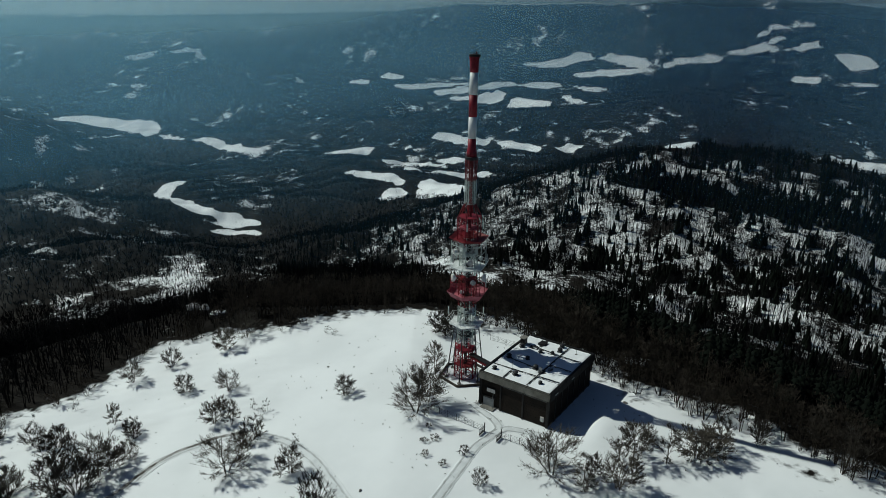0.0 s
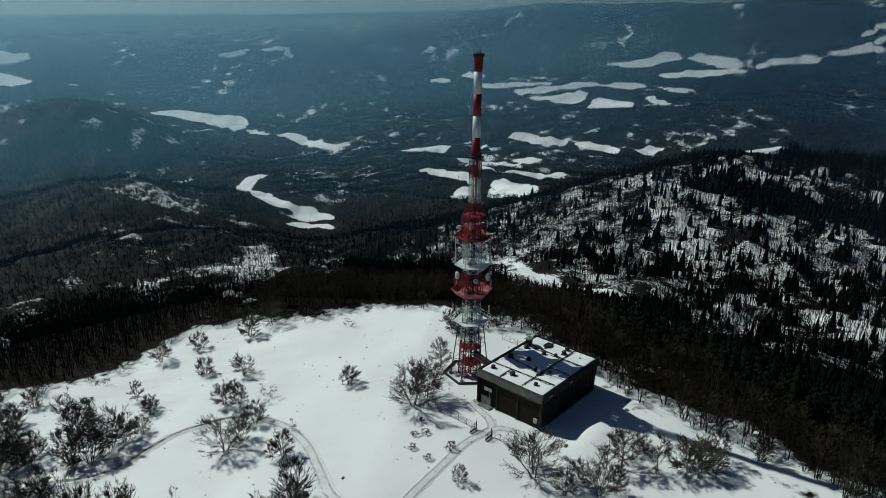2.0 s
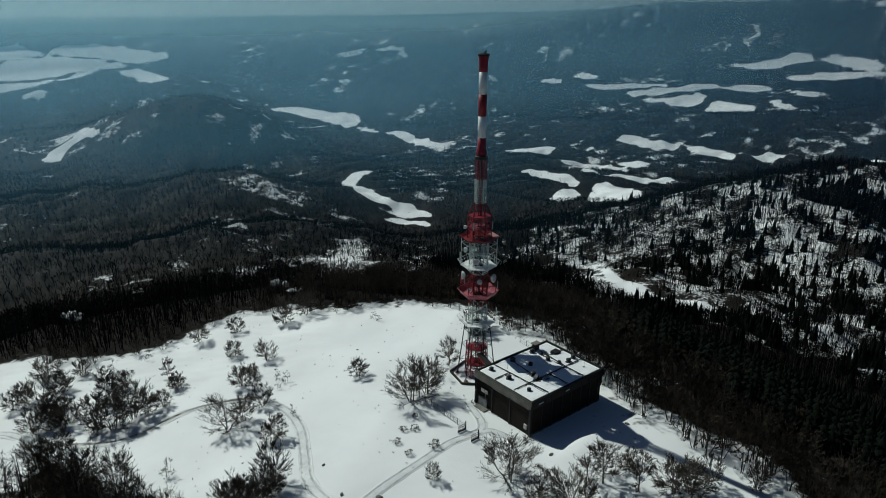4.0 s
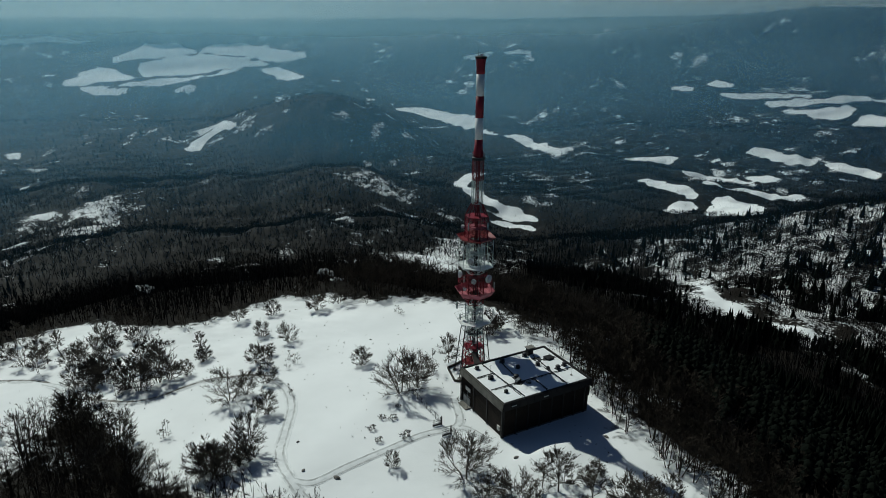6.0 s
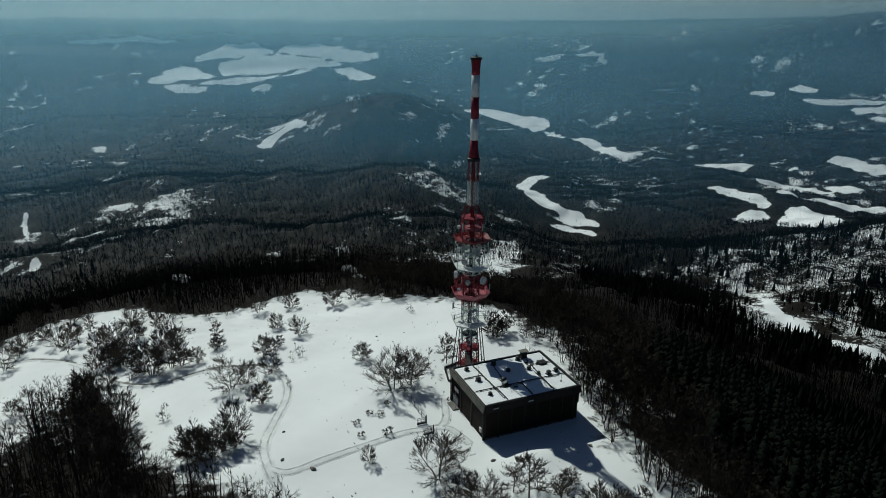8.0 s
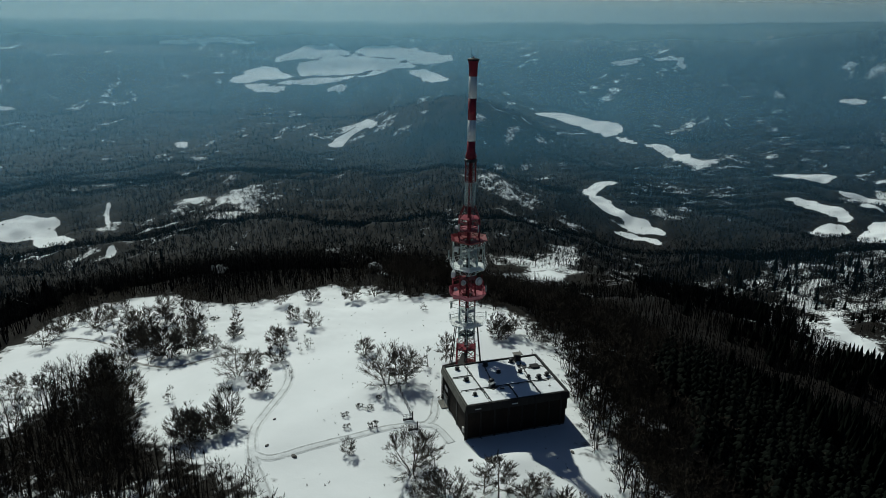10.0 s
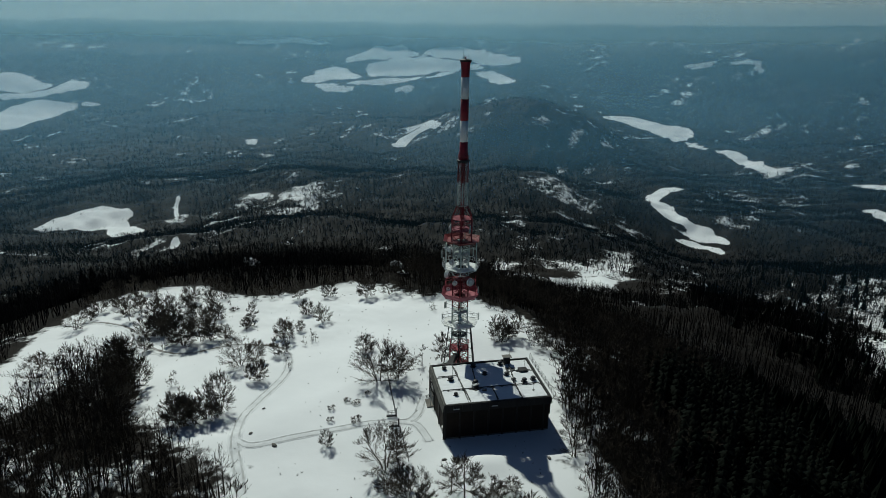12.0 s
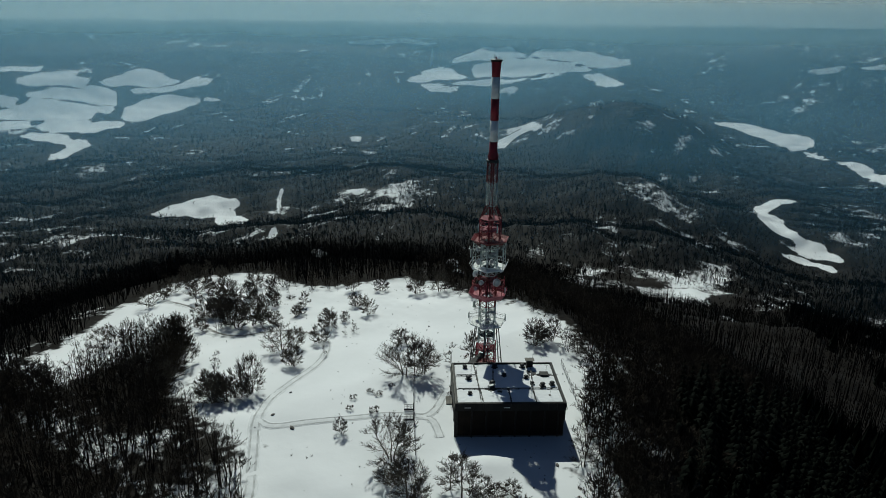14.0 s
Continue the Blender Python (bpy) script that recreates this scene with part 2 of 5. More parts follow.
# height of the valley floor by distance from the summit's south side
VALLEY = ((0, -195), (600, -195), (850, -232), (1150, -277), (1850, -331), (2950, -380), (3350, -345), (3700, -292), (4200, -212), (4500, -82), (4930, -5))


def ripple(x, y, size, seed, layers=4):
    """Soft rolling noise between about -1 and 1, waves of about that size."""
    rng = np.random.RandomState(seed)
    total, gain, norm = 0.0, 1.0, 0.0
    for _ in range(layers):
        for _ in range(3):
            a, p, q = rng.uniform(0, 2 * np.pi, 3)
            k = 2 * np.pi / size * rng.uniform(0.75, 1.3)
            total = total + gain * np.sin(k * (x * np.cos(a) + y * np.sin(a)) + p + 1.3 * np.sin(0.6 * k * (y * np.cos(a) - x * np.sin(a)) + q))
        norm += 3 * gain
        size, gain = size / 2.1, gain * 0.5
    return total / norm * 1.6


def edge_distance(x, y, outline):
    """Signed distance to a closed outline in plan: positive inside."""
    best, inside = np.full(np.shape(x), 1e9), np.zeros(np.shape(x), bool)
    for (ax, ay), (bx, by) in zip(outline, outline[1:] + outline[:1]):
        dx, dy = bx - ax, by - ay
        u = np.clip(((x - ax) * dx + (y - ay) * dy) / (dx * dx + dy * dy), 0, 1)
        best = np.minimum(best, np.hypot(x - ax - u * dx, y - ay - u * dy))
        if ay != by:
            inside = inside ^ (((ay > y) != (by > y)) & (x < (bx - ax) * (y - ay) / (by - ay) + ax))
    return np.where(inside, best, -best)


def ease(v, a, b):
    u = np.clip((v - a) / (b - a), 0, 1)
    return u * u * (3 - 2 * u)


def hill_side(x, y):
    """The snowy hill across the valley: 1 at its heart, falling off round it."""
    v = y - 926
    return np.exp(-0.5 * (((x - 378) / 370) ** 2 + (v / np.where(v < 0, 325, 235)) ** 2))


def hill_crest(x, y):
    """The wooded crest of that hill, 0 to 1."""
    u = np.clip(((x - 256) * 317 - (y - 993) * 169) / (317 ** 2 + 169 ** 2), 0, 1)
    return 1 - ease(np.hypot(x - 256 - u * 317, y - 993 + u * 169), 16, 36)


def height(x, y):
    """Height of the ground at (x, y)."""
    x, y = np.asarray(x, float), np.asarray(y, float)
    r = np.hypot(x - TOWER[0], y - TOWER[1])
    west = np.clip(-x - 8, 0, 190)
    out = np.maximum(0, -edge_distance(x, y, PLATEAU))
    z = -0.13 * west - 0.0002 * west ** 2 - np.clip(y - 175, 0, 60) * 0.02
    z = z - (195 + z) * (1 - np.exp(-(out / 250) ** 1.25))
    far = np.hypot(x - 70, y - 20)
    floor, reach = np.interp(far, [v[0] for v in VALLEY], [v[1] for v in VALLEY]), ease(far, 500, 900)
    z = z * (1 - reach) + floor * reach
    for hx, hy, rise, sa, sb, turn in HILLS + FAR_HILLS:
        c, s = np.cos(np.radians(turn)), np.sin(np.radians(turn))
        a, b = ((x - hx) * c + (y - hy) * s) / sa, ((y - hy) * c - (x - hx) * s) / sb
        z = z + rise * np.exp(-0.5 * (a * a + b * b))
    z = z + ease(out, 25, 350) * (15 * ripple(x, y, 520, 3) + 4.5 * ripple(x, y, 130, 4, 3)) * (1 - 0.4 * ease(r, 3200, 4700))
    fold = 1 - np.abs(ripple(x, y, 330, 8, 3)) * 2.2
    z = z + 5 * fold * ease(r, 480, 800) * (1 - ease(r, 2600, 3300))
    u, v = (x - 25.72) * 0.5527 + (y - 133.96) * 0.8334, (y - 133.96) * 0.5525 - (x - 25.72) * 0.8335
    z = z + 1.5 * np.exp(-((u - 6) / 7) ** 2 - ((v + 10) / 4) ** 2)          # wind-blown bank beside the building
    z = z + ease(r, 34, 62) * 0.35 * ripple(x, y, 26, 5, 3) * (1 - ease(r, 200, 500))
    return z


# ---- open land: the clearing and the snowy fields of the valleys, outlines in plan ----
CLEARING = [(-88, 196), (-64, 197), (-46, 198), (-32, 202), (-14, 203), (0, 198), (14, 188), (24, 176), (33, 166.5), (41.5, 157), (47, 151), (53.5, 144.5), (60, 138.5), (68, 134), (77, 125.5),
            (82, 120), (90, 114), (100, 102), (104, 88), (86, 78), (60, 76), (36, 80), (21, 88), (4, 92), (-10, 88), (-30, 86), (-52, 95), (-78, 103), (-84, 90), (-66, 78),
            (-60, 64), (-74, 52), (-98, 62), (-113, 78), (-140, 90), (-172, 122), (-166, 150), (-146, 163), (-124, 158), (-112, 160), (-102, 168)]
FIELDS = []


def field(*outline):
    FIELDS.append(list(outline))


field((-1581, 2676), (-1596, 2772), (-1503, 2836), (-1478, 2861), (-1411, 2881), (-1360, 2946), (-1253, 2880), (-1183, 2738), (-1062, 2412), (-1161, 2518), (-1304, 2657), (-1391, 2700), (-1506, 2719))
field((-1050, 2405), (-1016, 2420), (-930, 2354), (-882, 2394), (-833, 2381), (-801, 2351), (-769, 2335), (-734, 2321), (-673, 2211), (-613, 2161), (-627, 2145), (-678, 2165), (-762, 2255), (-834, 2328), (-882, 2355), (-974, 2364))
field((-680, 1498), (-710, 1594), (-706, 1618), (-684, 1635), (-668, 1656), (-655, 1615), (-655, 1569), (-637, 1491), (-617, 1444), (-584, 1444), (-506, 1306), (-460, 1271), (-443, 1275), (-415, 1282), (-394, 1265), (-367, 1255), (-363, 1242), (-387, 1239), (-401, 1231), (-429, 1220), (-447, 1232), (-446, 1251), (-474, 1247), (-505, 1244), (-543, 1274))
field((-457, 1183), (-434, 1211), (-403, 1221), (-355, 1209), (-349, 1187), (-386, 1198), (-422, 1197), (-444, 1185))
field((-299, 1760), (-273, 1761), (-230, 1770), (-176, 1685), (-137, 1643), (-114, 1577), (-117, 1550), (-136, 1556), (-184, 1633), (-231, 1669), (-277, 1741))
field((-160, 1423), (-156, 1493), (-147, 1527), (-119, 1533), (-104, 1503), (-106, 1438), (-135, 1404), (-147, 1410))
field((-82, 1420), (-83, 1550), (-79, 1580), (-60, 1623), (-39, 1589), (-6, 1626), (26, 1471), (21, 1362), (-9, 1349), (-38, 1357))
field((-154, 1856), (-94, 1726), (-37, 1759), (26, 1806), (83, 1748), (100, 1725), (86, 1710), (50, 1683), (-6, 1670), (-65, 1741), (-120, 1692))
field((-212, 1904), (-172, 1956), (-107, 1970), (-25, 1941), (-24, 1922), (-106, 1948), (-183, 1899))
field((-76, 1996), (-9, 1990), (27, 1975), (27, 1943), (-25, 1957))
field((-407, 2078), (-354, 2069), (-289, 2104), (-247, 2100), (-258, 2072), (-314, 2037), (-366, 2043))
field((-76, 2225), (-60, 2272), (-13, 2258), (33, 2212), (110, 2190), (106, 2171), (42, 2148), (-12, 2169), (-48, 2206))
field((124, 2175), (185, 2176), (237, 2165), (261, 2092), (248, 2061), (215, 2108), (170, 2098))
field((297, 2078), (352, 2164), (396, 2160), (366, 2082), (322, 2075))
field((605, 2083), (661, 2164), (713, 2191), (775, 2191), (796, 2198), (706, 2110), (358, 1101), (335, 1098))
field((1023, 2104), (1086, 2092), (1180, 2075), (1290, 2065), (1227, 1954), (1163, 1952), (1104, 1994), (1044, 2038))
field((-538, 3480), (-482, 3541), (-424, 3486), (-467, 3428), (-524, 3445))
field((-396, 3592), (-357, 3721), (-287, 3662), (-268, 3567), (-338, 3530))
field((-336, 3446), (-247, 3441), (-110, 3475), (58, 3565), (57, 3496), (-81, 3439), (-188, 3377), (-271, 3390))
field((-117, 3357), (-26, 3424), (57, 3458), (142, 3535), (289, 3613), (299, 3557), (196, 3473), (83, 3392), (-25, 3327), (-91, 3301))
field((-63, 3255), (55, 3258), (108, 3307), (195, 3437), (235, 3421), (211, 3236), (156, 3166), (93, 3192), (55, 3223))
field((216, 2996), (251, 3245), (295, 3309), (358, 3152), (400, 2994), (370, 2847), (301, 2946))
field((299, 3557), (387, 3593), (472, 3589), (533, 3549), (457, 3460), (378, 3492))
field((557, 3522), (631, 3435), (712, 3454), (678, 3385), (613, 3403))
field((477, 3199), (516, 3243), (512, 2955), (520, 2799), (483, 2840), (461, 2927))
field((350, 3867), (487, 3877), (609, 3890), (627, 3917), (717, 3900), (751, 3865), (694, 3843), (603, 3836), (571, 3810), (454, 3841))
field((761, 3852), (819, 3880), (900, 3833), (975, 3769), (1011, 3732), (955, 3674), (885, 3745), (824, 3813))
field((589, 3714), (704, 3710), (835, 3712), (979, 3649), (1004, 3635), (862, 3632), (721, 3640), (634, 3631))
field((1026, 3667), (1077, 3708), (1155, 3732), (1251, 3719), (1347, 3704), (1342, 3677), (1243, 3684), (1131, 3693), (1084, 3672))
field((1272, 3743), (1343, 3740), (1453, 3734), (1514, 3748), (1588, 3762), (1591, 3711), (1657, 3713), (1614, 3671), (1500, 3703), (1390, 3710))
field((1623, 3659), (1687, 3683), (1758, 3718), (1814, 3720), (1852, 3746), (1822, 3705), (1865, 3674), (1794, 3669), (1709, 3664))
field((1664, 3927), (1716, 3941), (1731, 3925), (1800, 3915), (1874, 3879), (1865, 3854), (1763, 3888), (1684, 3913))
field((1904, 3845), (1965, 3820), (1993, 3801), (1932, 3806))
field((1611, 3800), (1686, 3799), (1693, 3775), (1617, 3760))
field((1564, 3860), (1615, 3883), (1653, 3890), (1626, 3847), (1583, 3831))
field((1854, 3564), (1889, 3573), (1949, 3553), (1988, 3495), (1986, 3436), (1976, 3388), (1912, 3412), (1867, 3429), (1860, 3502))
field((1571, 3393), (1615, 3413), (1678, 3378), (1711, 3337), (1654, 3321), (1600, 3343))
field((1713, 3322), (1796, 3295), (1905, 3261), (1933, 3243), (1824, 3247), (1747, 3297))
field((-1695, 3601), (-1661, 3644), (-1610, 3679), (-1572, 3702), (-1577, 3653), (-1631, 3605), (-1667, 3587))
field((-1535, 3696), (-1495, 3749), (-1452, 3799), (-1377, 3801), (-1372, 3783), (-1436, 3751), (-1494, 3705))
field((-1378, 3754), (-1324, 3731), (-1335, 3710), (-1377, 3730))
field((-3135, 2448), (-3255, 2553), (-3258, 2638), (-3287, 2801), (-3209, 2937), (-3157, 2928), (-3077, 2956), (-3109, 2818), (-3173, 2697), (-3133, 2552))
field((-3065, 2976), (-3055, 3047), (-2925, 3189), (-2856, 3209), (-2701, 3276), (-2558, 3316), (-2559, 3203), (-2625, 3110), (-2777, 3116), (-2896, 3061), (-2969, 3001))
field((-3050, 2554), (-3110, 2757), (-3038, 2938), (-2914, 2989), (-2824, 3074), (-2671, 3067), (-2610, 3044), (-2683, 2965), (-2685, 2836), (-2719, 2666), (-2792, 2544), (-2735, 2321), (-2965, 2463))
field((-2970, 2038), (-2996, 2145), (-3048, 2202), (-3085, 2324), (-3065, 2390), (-2983, 2358), (-2798, 2323), (-2771, 2236), (-2879, 2148), (-2941, 2045))
field((-2810, 2096), (-2710, 2187), (-2639, 2339), (-2706, 2575), (-2618, 2568), (-2538, 2384), (-2571, 2310), (-2681, 2178))
field((-2868, 2064), (-2775, 2098), (-2631, 2136), (-2632, 2104), (-2716, 2021), (-2811, 2036))
field((-2516, 2275), (-2450, 2334), (-2409, 2346), (-2439, 2287), (-2488, 2266))
field((-2596, 2958), (-2549, 3044), (-2382, 2961), (-2277, 2910), (-2205, 2767), (-2449, 2924))
field((-2649, 2598), (-2669, 2737), (-2665, 2857), (-2632, 2760), (-2598, 2586))
field((-3823, 2163), (-3731, 2290), (-3609, 2504), (-3406, 2708), (-3488, 2587), (-3568, 2473), (-3697, 2267), (-3777, 2134))
field((-1564, 1454), (-1608, 1519), (-1611, 1577), (-1591, 1601), (-1609, 1634), (-1620, 1681), (-1520, 1630), (-1508, 1612), (-1553, 1603), (-1569, 1585), (-1577, 1556), (-1515, 1472), (-1538, 1460))
field((-2006, 1182), (-2013, 1210), (-2023, 1242), (-1975, 1208), (-1990, 1185))
field((-1106, 701), (-1065, 707), (-1038, 718), (-1052, 698), (-1075, 687))
field((-1033, 729), (-1013, 739), (-1005, 730), (-1020, 724))
field((-1611, 978), (-1576, 987), (-1562, 970), (-1461, 898))
field((-1237, 340), (-1268, 374), (-1279, 422), (-1282, 458), (-1280, 481), (-1249, 494), (-1229, 511), (-1209, 508), (-1188, 489), (-1123, 478), (-1057, 470), (-1045, 455), (-1058, 429), (-1082, 421), (-1153, 438), (-1171, 427), (-1174, 407), (-1185, 384), (-1219, 361))
field((-1218, 603), (-1196, 598), (-1179, 584), (-1132, 563), (-1077, 541), (-1079, 535), (-1184, 578), (-1205, 591))
field((-795, 413), (-778, 412), (-753, 396), (-778, 400))
field((-3753, 300), (-3742, 368), (-3750, 473), (-3664, 454), (-3651, 357), (-3663, 291))
field((-3518, 329), (-3607, 418), (-3587, 531), (-3614, 607), (-3531, 569), (-3457, 636), (-3436, 549), (-3458, 440), (-3468, 354))
field((-3451, 646), (-3525, 735), (-3571, 824), (-3598, 909), (-3545, 961), (-3444, 973), (-3413, 1012), (-3356, 948), (-3377, 875), (-3426, 798), (-3442, 740))
field((-3356, 769), (-3358, 869), (-3332, 967), (-3399, 1040), (-3454, 1113), (-3397, 1164), (-3321, 1110), (-3295, 1008), (-3275, 950), (-3295, 853), (-3314, 783))
field((-3391, 342), (-3390, 429), (-3408, 543), (-3419, 685), (-3354, 707), (-3275, 688), (-3119, 655), (-3274, 561), (-3297, 435), (-3338, 356))
field((-3373, 256), (-3364, 306), (-3323, 321), (-3292, 285), (-3287, 244))
field((-3253, 239), (-3280, 326), (-3313, 374), (-3255, 450), (-3228, 552), (-3091, 649), (-3038, 615), (-3044, 562), (-2972, 516), (-3007, 431), (-3071, 338), (-3109, 226))
field((-2921, 634), (-3115, 699), (-3216, 782), (-3245, 876), (-3194, 950), (-3164, 1029), (-3076, 938), (-2943, 829), (-2872, 719), (-2889, 647))
field((-3069, 222), (-3069, 318), (-2988, 317), (-2968, 267), (-2955, 211))
field((-2972, 324), (-3017, 381), (-2967, 484), (-2882, 593), (-2853, 632), (-2756, 577), (-2761, 507), (-2856, 405), (-2911, 355))
field((-2885, 252), (-2897, 314), (-2854, 384), (-2719, 412), (-2463, 430), (-2404, 428), (-2348, 385), (-2249, 329), (-2239, 282), (-2309, 315), (-2381, 358), (-2507, 325), (-2841, 297))
field((-3196, 1066), (-3174, 1152), (-3160, 1106), (-3170, 1044))
field((-334, 664), (-322, 695), (-301, 712), (-282, 726), (-266, 693), (-280, 679), (-307, 677), (-315, 652))
field((-15, 833), (11, 758), (28, 717), (58, 682), (90, 657), (117, 653), (115, 627), (89, 636), (57, 649), (29, 679), (7, 712))
field((-2936, 3145), (-2794, 3207), (-2601, 3296), (-2575, 3259), (-2656, 3152), (-2789, 3116), (-2875, 3067))
field((-2789, 2969), (-2727, 3118), (-2661, 3018), (-2699, 2866))
field((-2592, 2918), (-2564, 3015), (-2463, 2985), (-2227, 2792), (-2230, 2729), (-2459, 2901))


def openness(x, y):
    """Signed distance into open land, in metres: positive in the clearing and the fields."""
    best = edge_distance(x, y, CLEARING)
    for outline in FIELDS:
        a = np.array(outline)
        lo, hi = a.min(0) - 120, a.max(0) + 120
        near = (x > lo[0]) & (x < hi[0]) & (y > lo[1]) & (y < hi[1])
        if near.any():
            best[near] = np.maximum(best[near], edge_distance(x[near], y[near], outline))
    return best


def dark_wood(x, y):
    """The close-grown spruce stand below the east edge of the clearing."""
    return ease(-edge_distance(x, y, CLEARING), 17, 27) * ease(x - 0.25 * (y - 150), 14, 30) * ease(x, 34, 50) * (1 - ease(y + 0.5 * x, 390, 450))


def snow_cover(x, y):
    """How much snow shows on the ground, 0 to 1; cut in dense woods to paint canopy shade."""
    r = np.hypot(x - TOWER[0], y - TOWER[1])
    base = 0.25 + 0.07 * (1 - ease(r, 700, 1500)) + 0.19 * ripple(x, y, 620, 11) + 0.19 * ripple(x, y, 120, 12, 3)
    near = ease(r, 150, 215)
    belt = ease(edge_distance(x, y, CLEARING), -34, -19) * ease(x, -10, 30)
    rim = 0.32 * ease(edge_distance(x, y, CLEARING), -13, -3) * ease(x, -10, 30)
    close = 0.20 + rim + 0.20 * belt + 0.22 * (1 - ease(y, 100, 118)) * (1 - ease(x, 30, 60)) + 0.16 * ripple(x, y, 30, 16)
    base = np.where(r < 420, close * (1 - near) + (0.10 + 0.1 * ripple(x, y, 60, 13)) * near, base)
    hill = hill_side(x, y) * (1 - 0.8 * hill_crest(x, y))
    # snow left off behind the crest to darken the hill's shaded side
    front = 1 - ease(y - 1075 + 0.364 * (x - 425), -50, 0)
    base = np.maximum(base, (0.52 * (0.9 + 0.1 * ease(x, 90, 230)) * ease(hill, 0.2, 0.45) + 0.14 * ripple(x, y, 80, 14)) * front)
    # snow cut under the spruce stand, which paints its shade on the ground
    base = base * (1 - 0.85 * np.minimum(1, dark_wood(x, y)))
    top = np.exp(-0.5 * (((x + 660) / 115) ** 2 + ((y - 1125) / 48) ** 2))
    base = np.maximum(base, 0.50 * ease(top, 0.3, 0.9))
    village = np.exp(-0.5 * (((x + 60) / 560) ** 2 + ((y - 2050) / 250) ** 2))
    base = base + village * (0.05 + 0.18 * ripple(x, y, 75, 17, 3))
    sd = openness(x, y) + 3 * ripple(x, y, 50, 15, 3) * ease(r, 250, 900)
    sd = sd + 2.6 * ripple(x, y, 19, 18, 3) * (1 - ease(r, 200, 300)) * ease(r, 30, 50)
    width = 13 - 7.5 * ease(r, 400, 800) + 0.004 * np.maximum(0, r - 1000)
    return np.clip(np.maximum(base, 0.5 + (sd - 1.0 + 1.5 * ease(r, 500, 700) + 3 * ease(r, 1500, 3000)) / (2 * width)), 0, 1.6)


def build_ground():
    rings = np.concatenate([np.arange(0.01, 70, 2.4), np.arange(70, 230, 2.8), 230 * 1.0100 ** np.arange(0, 309)])
    rings = rings[rings < 4930]
    angles = np.radians(np.concatenate([np.arange(-100, 42, 0.18), np.arange(42, 260, 3.0)]))
    rr, aa = np.meshgrid(rings, angles, indexing="ij")
    x, y = TOWER[0] + rr * np.sin(aa), TOWER[1] + rr * np.cos(aa)
    x, y = x.ravel(), y.ravel()
    pts = np.stack([x, y, height(x, y)], 1)
    na, nr = len(angles), len(rings)
    i, j = np.meshgrid(np.arange(nr - 1), np.arange(na), indexing="ij")
    a, b = (i * na + j).ravel(), (i * na + (j + 1) % na).ravel()
    tris = np.concatenate([np.stack([a, a + na, b + na], 1), np.stack([a, b + na, b], 1)])[:, ::-1]
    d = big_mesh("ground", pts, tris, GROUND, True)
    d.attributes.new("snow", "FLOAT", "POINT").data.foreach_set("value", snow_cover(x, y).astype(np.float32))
    return tagged(new("ground", d), "snow-covered summit, wooded slopes and valley fields", "ground", kind="structure")


ground = build_ground()

# ---- added sheets between the hills, distance haze put into their colour ----
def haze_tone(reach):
    """Haze tint put into a sheet's colour: blue over the valleys, paler and warmer towards the horizon."""
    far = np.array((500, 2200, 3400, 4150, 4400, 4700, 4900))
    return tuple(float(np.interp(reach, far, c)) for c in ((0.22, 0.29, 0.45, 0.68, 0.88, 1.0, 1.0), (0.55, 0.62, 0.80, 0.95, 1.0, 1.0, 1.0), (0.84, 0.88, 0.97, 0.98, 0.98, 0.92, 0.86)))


def build_haze_sheet(reach, cover, rise, seed):
    """An added sheet that paints haze and winds round the summit at about that distance: none at the ground, full from
    'rise' above it.
    """
    turns = np.linspace(0, 2 * np.pi, 361)[:-1]
    way = reach * (1 + (0.03 if reach < 4200 else 0.008) * (np.sin(3 * turns + seed) + np.sin(7 * turns + 2.3 * seed)) / 2)
    x, y = TOWER[0] + way * np.sin(turns), TOWER[1] + way * np.cos(turns)
    ground, n = height(x, y), len(turns)
    rows, thick = [], []
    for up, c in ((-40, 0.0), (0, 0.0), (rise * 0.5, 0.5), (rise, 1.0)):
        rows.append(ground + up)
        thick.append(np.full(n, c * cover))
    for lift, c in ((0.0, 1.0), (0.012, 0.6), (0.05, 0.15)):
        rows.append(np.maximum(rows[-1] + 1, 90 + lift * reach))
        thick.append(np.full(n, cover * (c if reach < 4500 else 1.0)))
    pts = np.concatenate([np.stack([x, y, z], 1) for z in rows])
    i, j = np.meshgrid(np.arange(len(rows) - 1), np.arange(n), indexing="ij")
    a, b = (i * n + j).ravel(), (i * n + (j + 1) % n).ravel()
    d = big_mesh("haze_sheet", pts, np.concatenate([np.stack([a, b, b + n], 1), np.stack([a, b + n, a + n], 1)]), haze_material("haze", haze_tone(reach)), True)
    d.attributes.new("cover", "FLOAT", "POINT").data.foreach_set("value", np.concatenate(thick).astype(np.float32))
    tagged(new("haze_sheet", d), "added see-through sheet with blue-grey winter haze in its colour", "haze", kind="structure")


# the last, nearly opaque sheet serves as a pale sky backdrop
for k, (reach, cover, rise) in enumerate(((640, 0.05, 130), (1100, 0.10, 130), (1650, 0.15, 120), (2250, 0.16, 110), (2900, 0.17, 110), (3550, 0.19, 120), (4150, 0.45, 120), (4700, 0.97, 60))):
    build_haze_sheet(reach, cover, rise, k)


def z_at(x, y):
    return float(height(np.array([x]), np.array([y]))[0])


# ---- transmitter building ----
BW, BD, BH = 24.7, 18.7, 8.8          # long side, short side, height
AT_HOUSE = Matrix.Translation((25.72, 133.96, 0)) @ Matrix(((0.5527, -0.8335, 0, 0), (0.8334, 0.5525, 0, 0), (0, 0, 1, 0), (0, 0, 0, 1)))


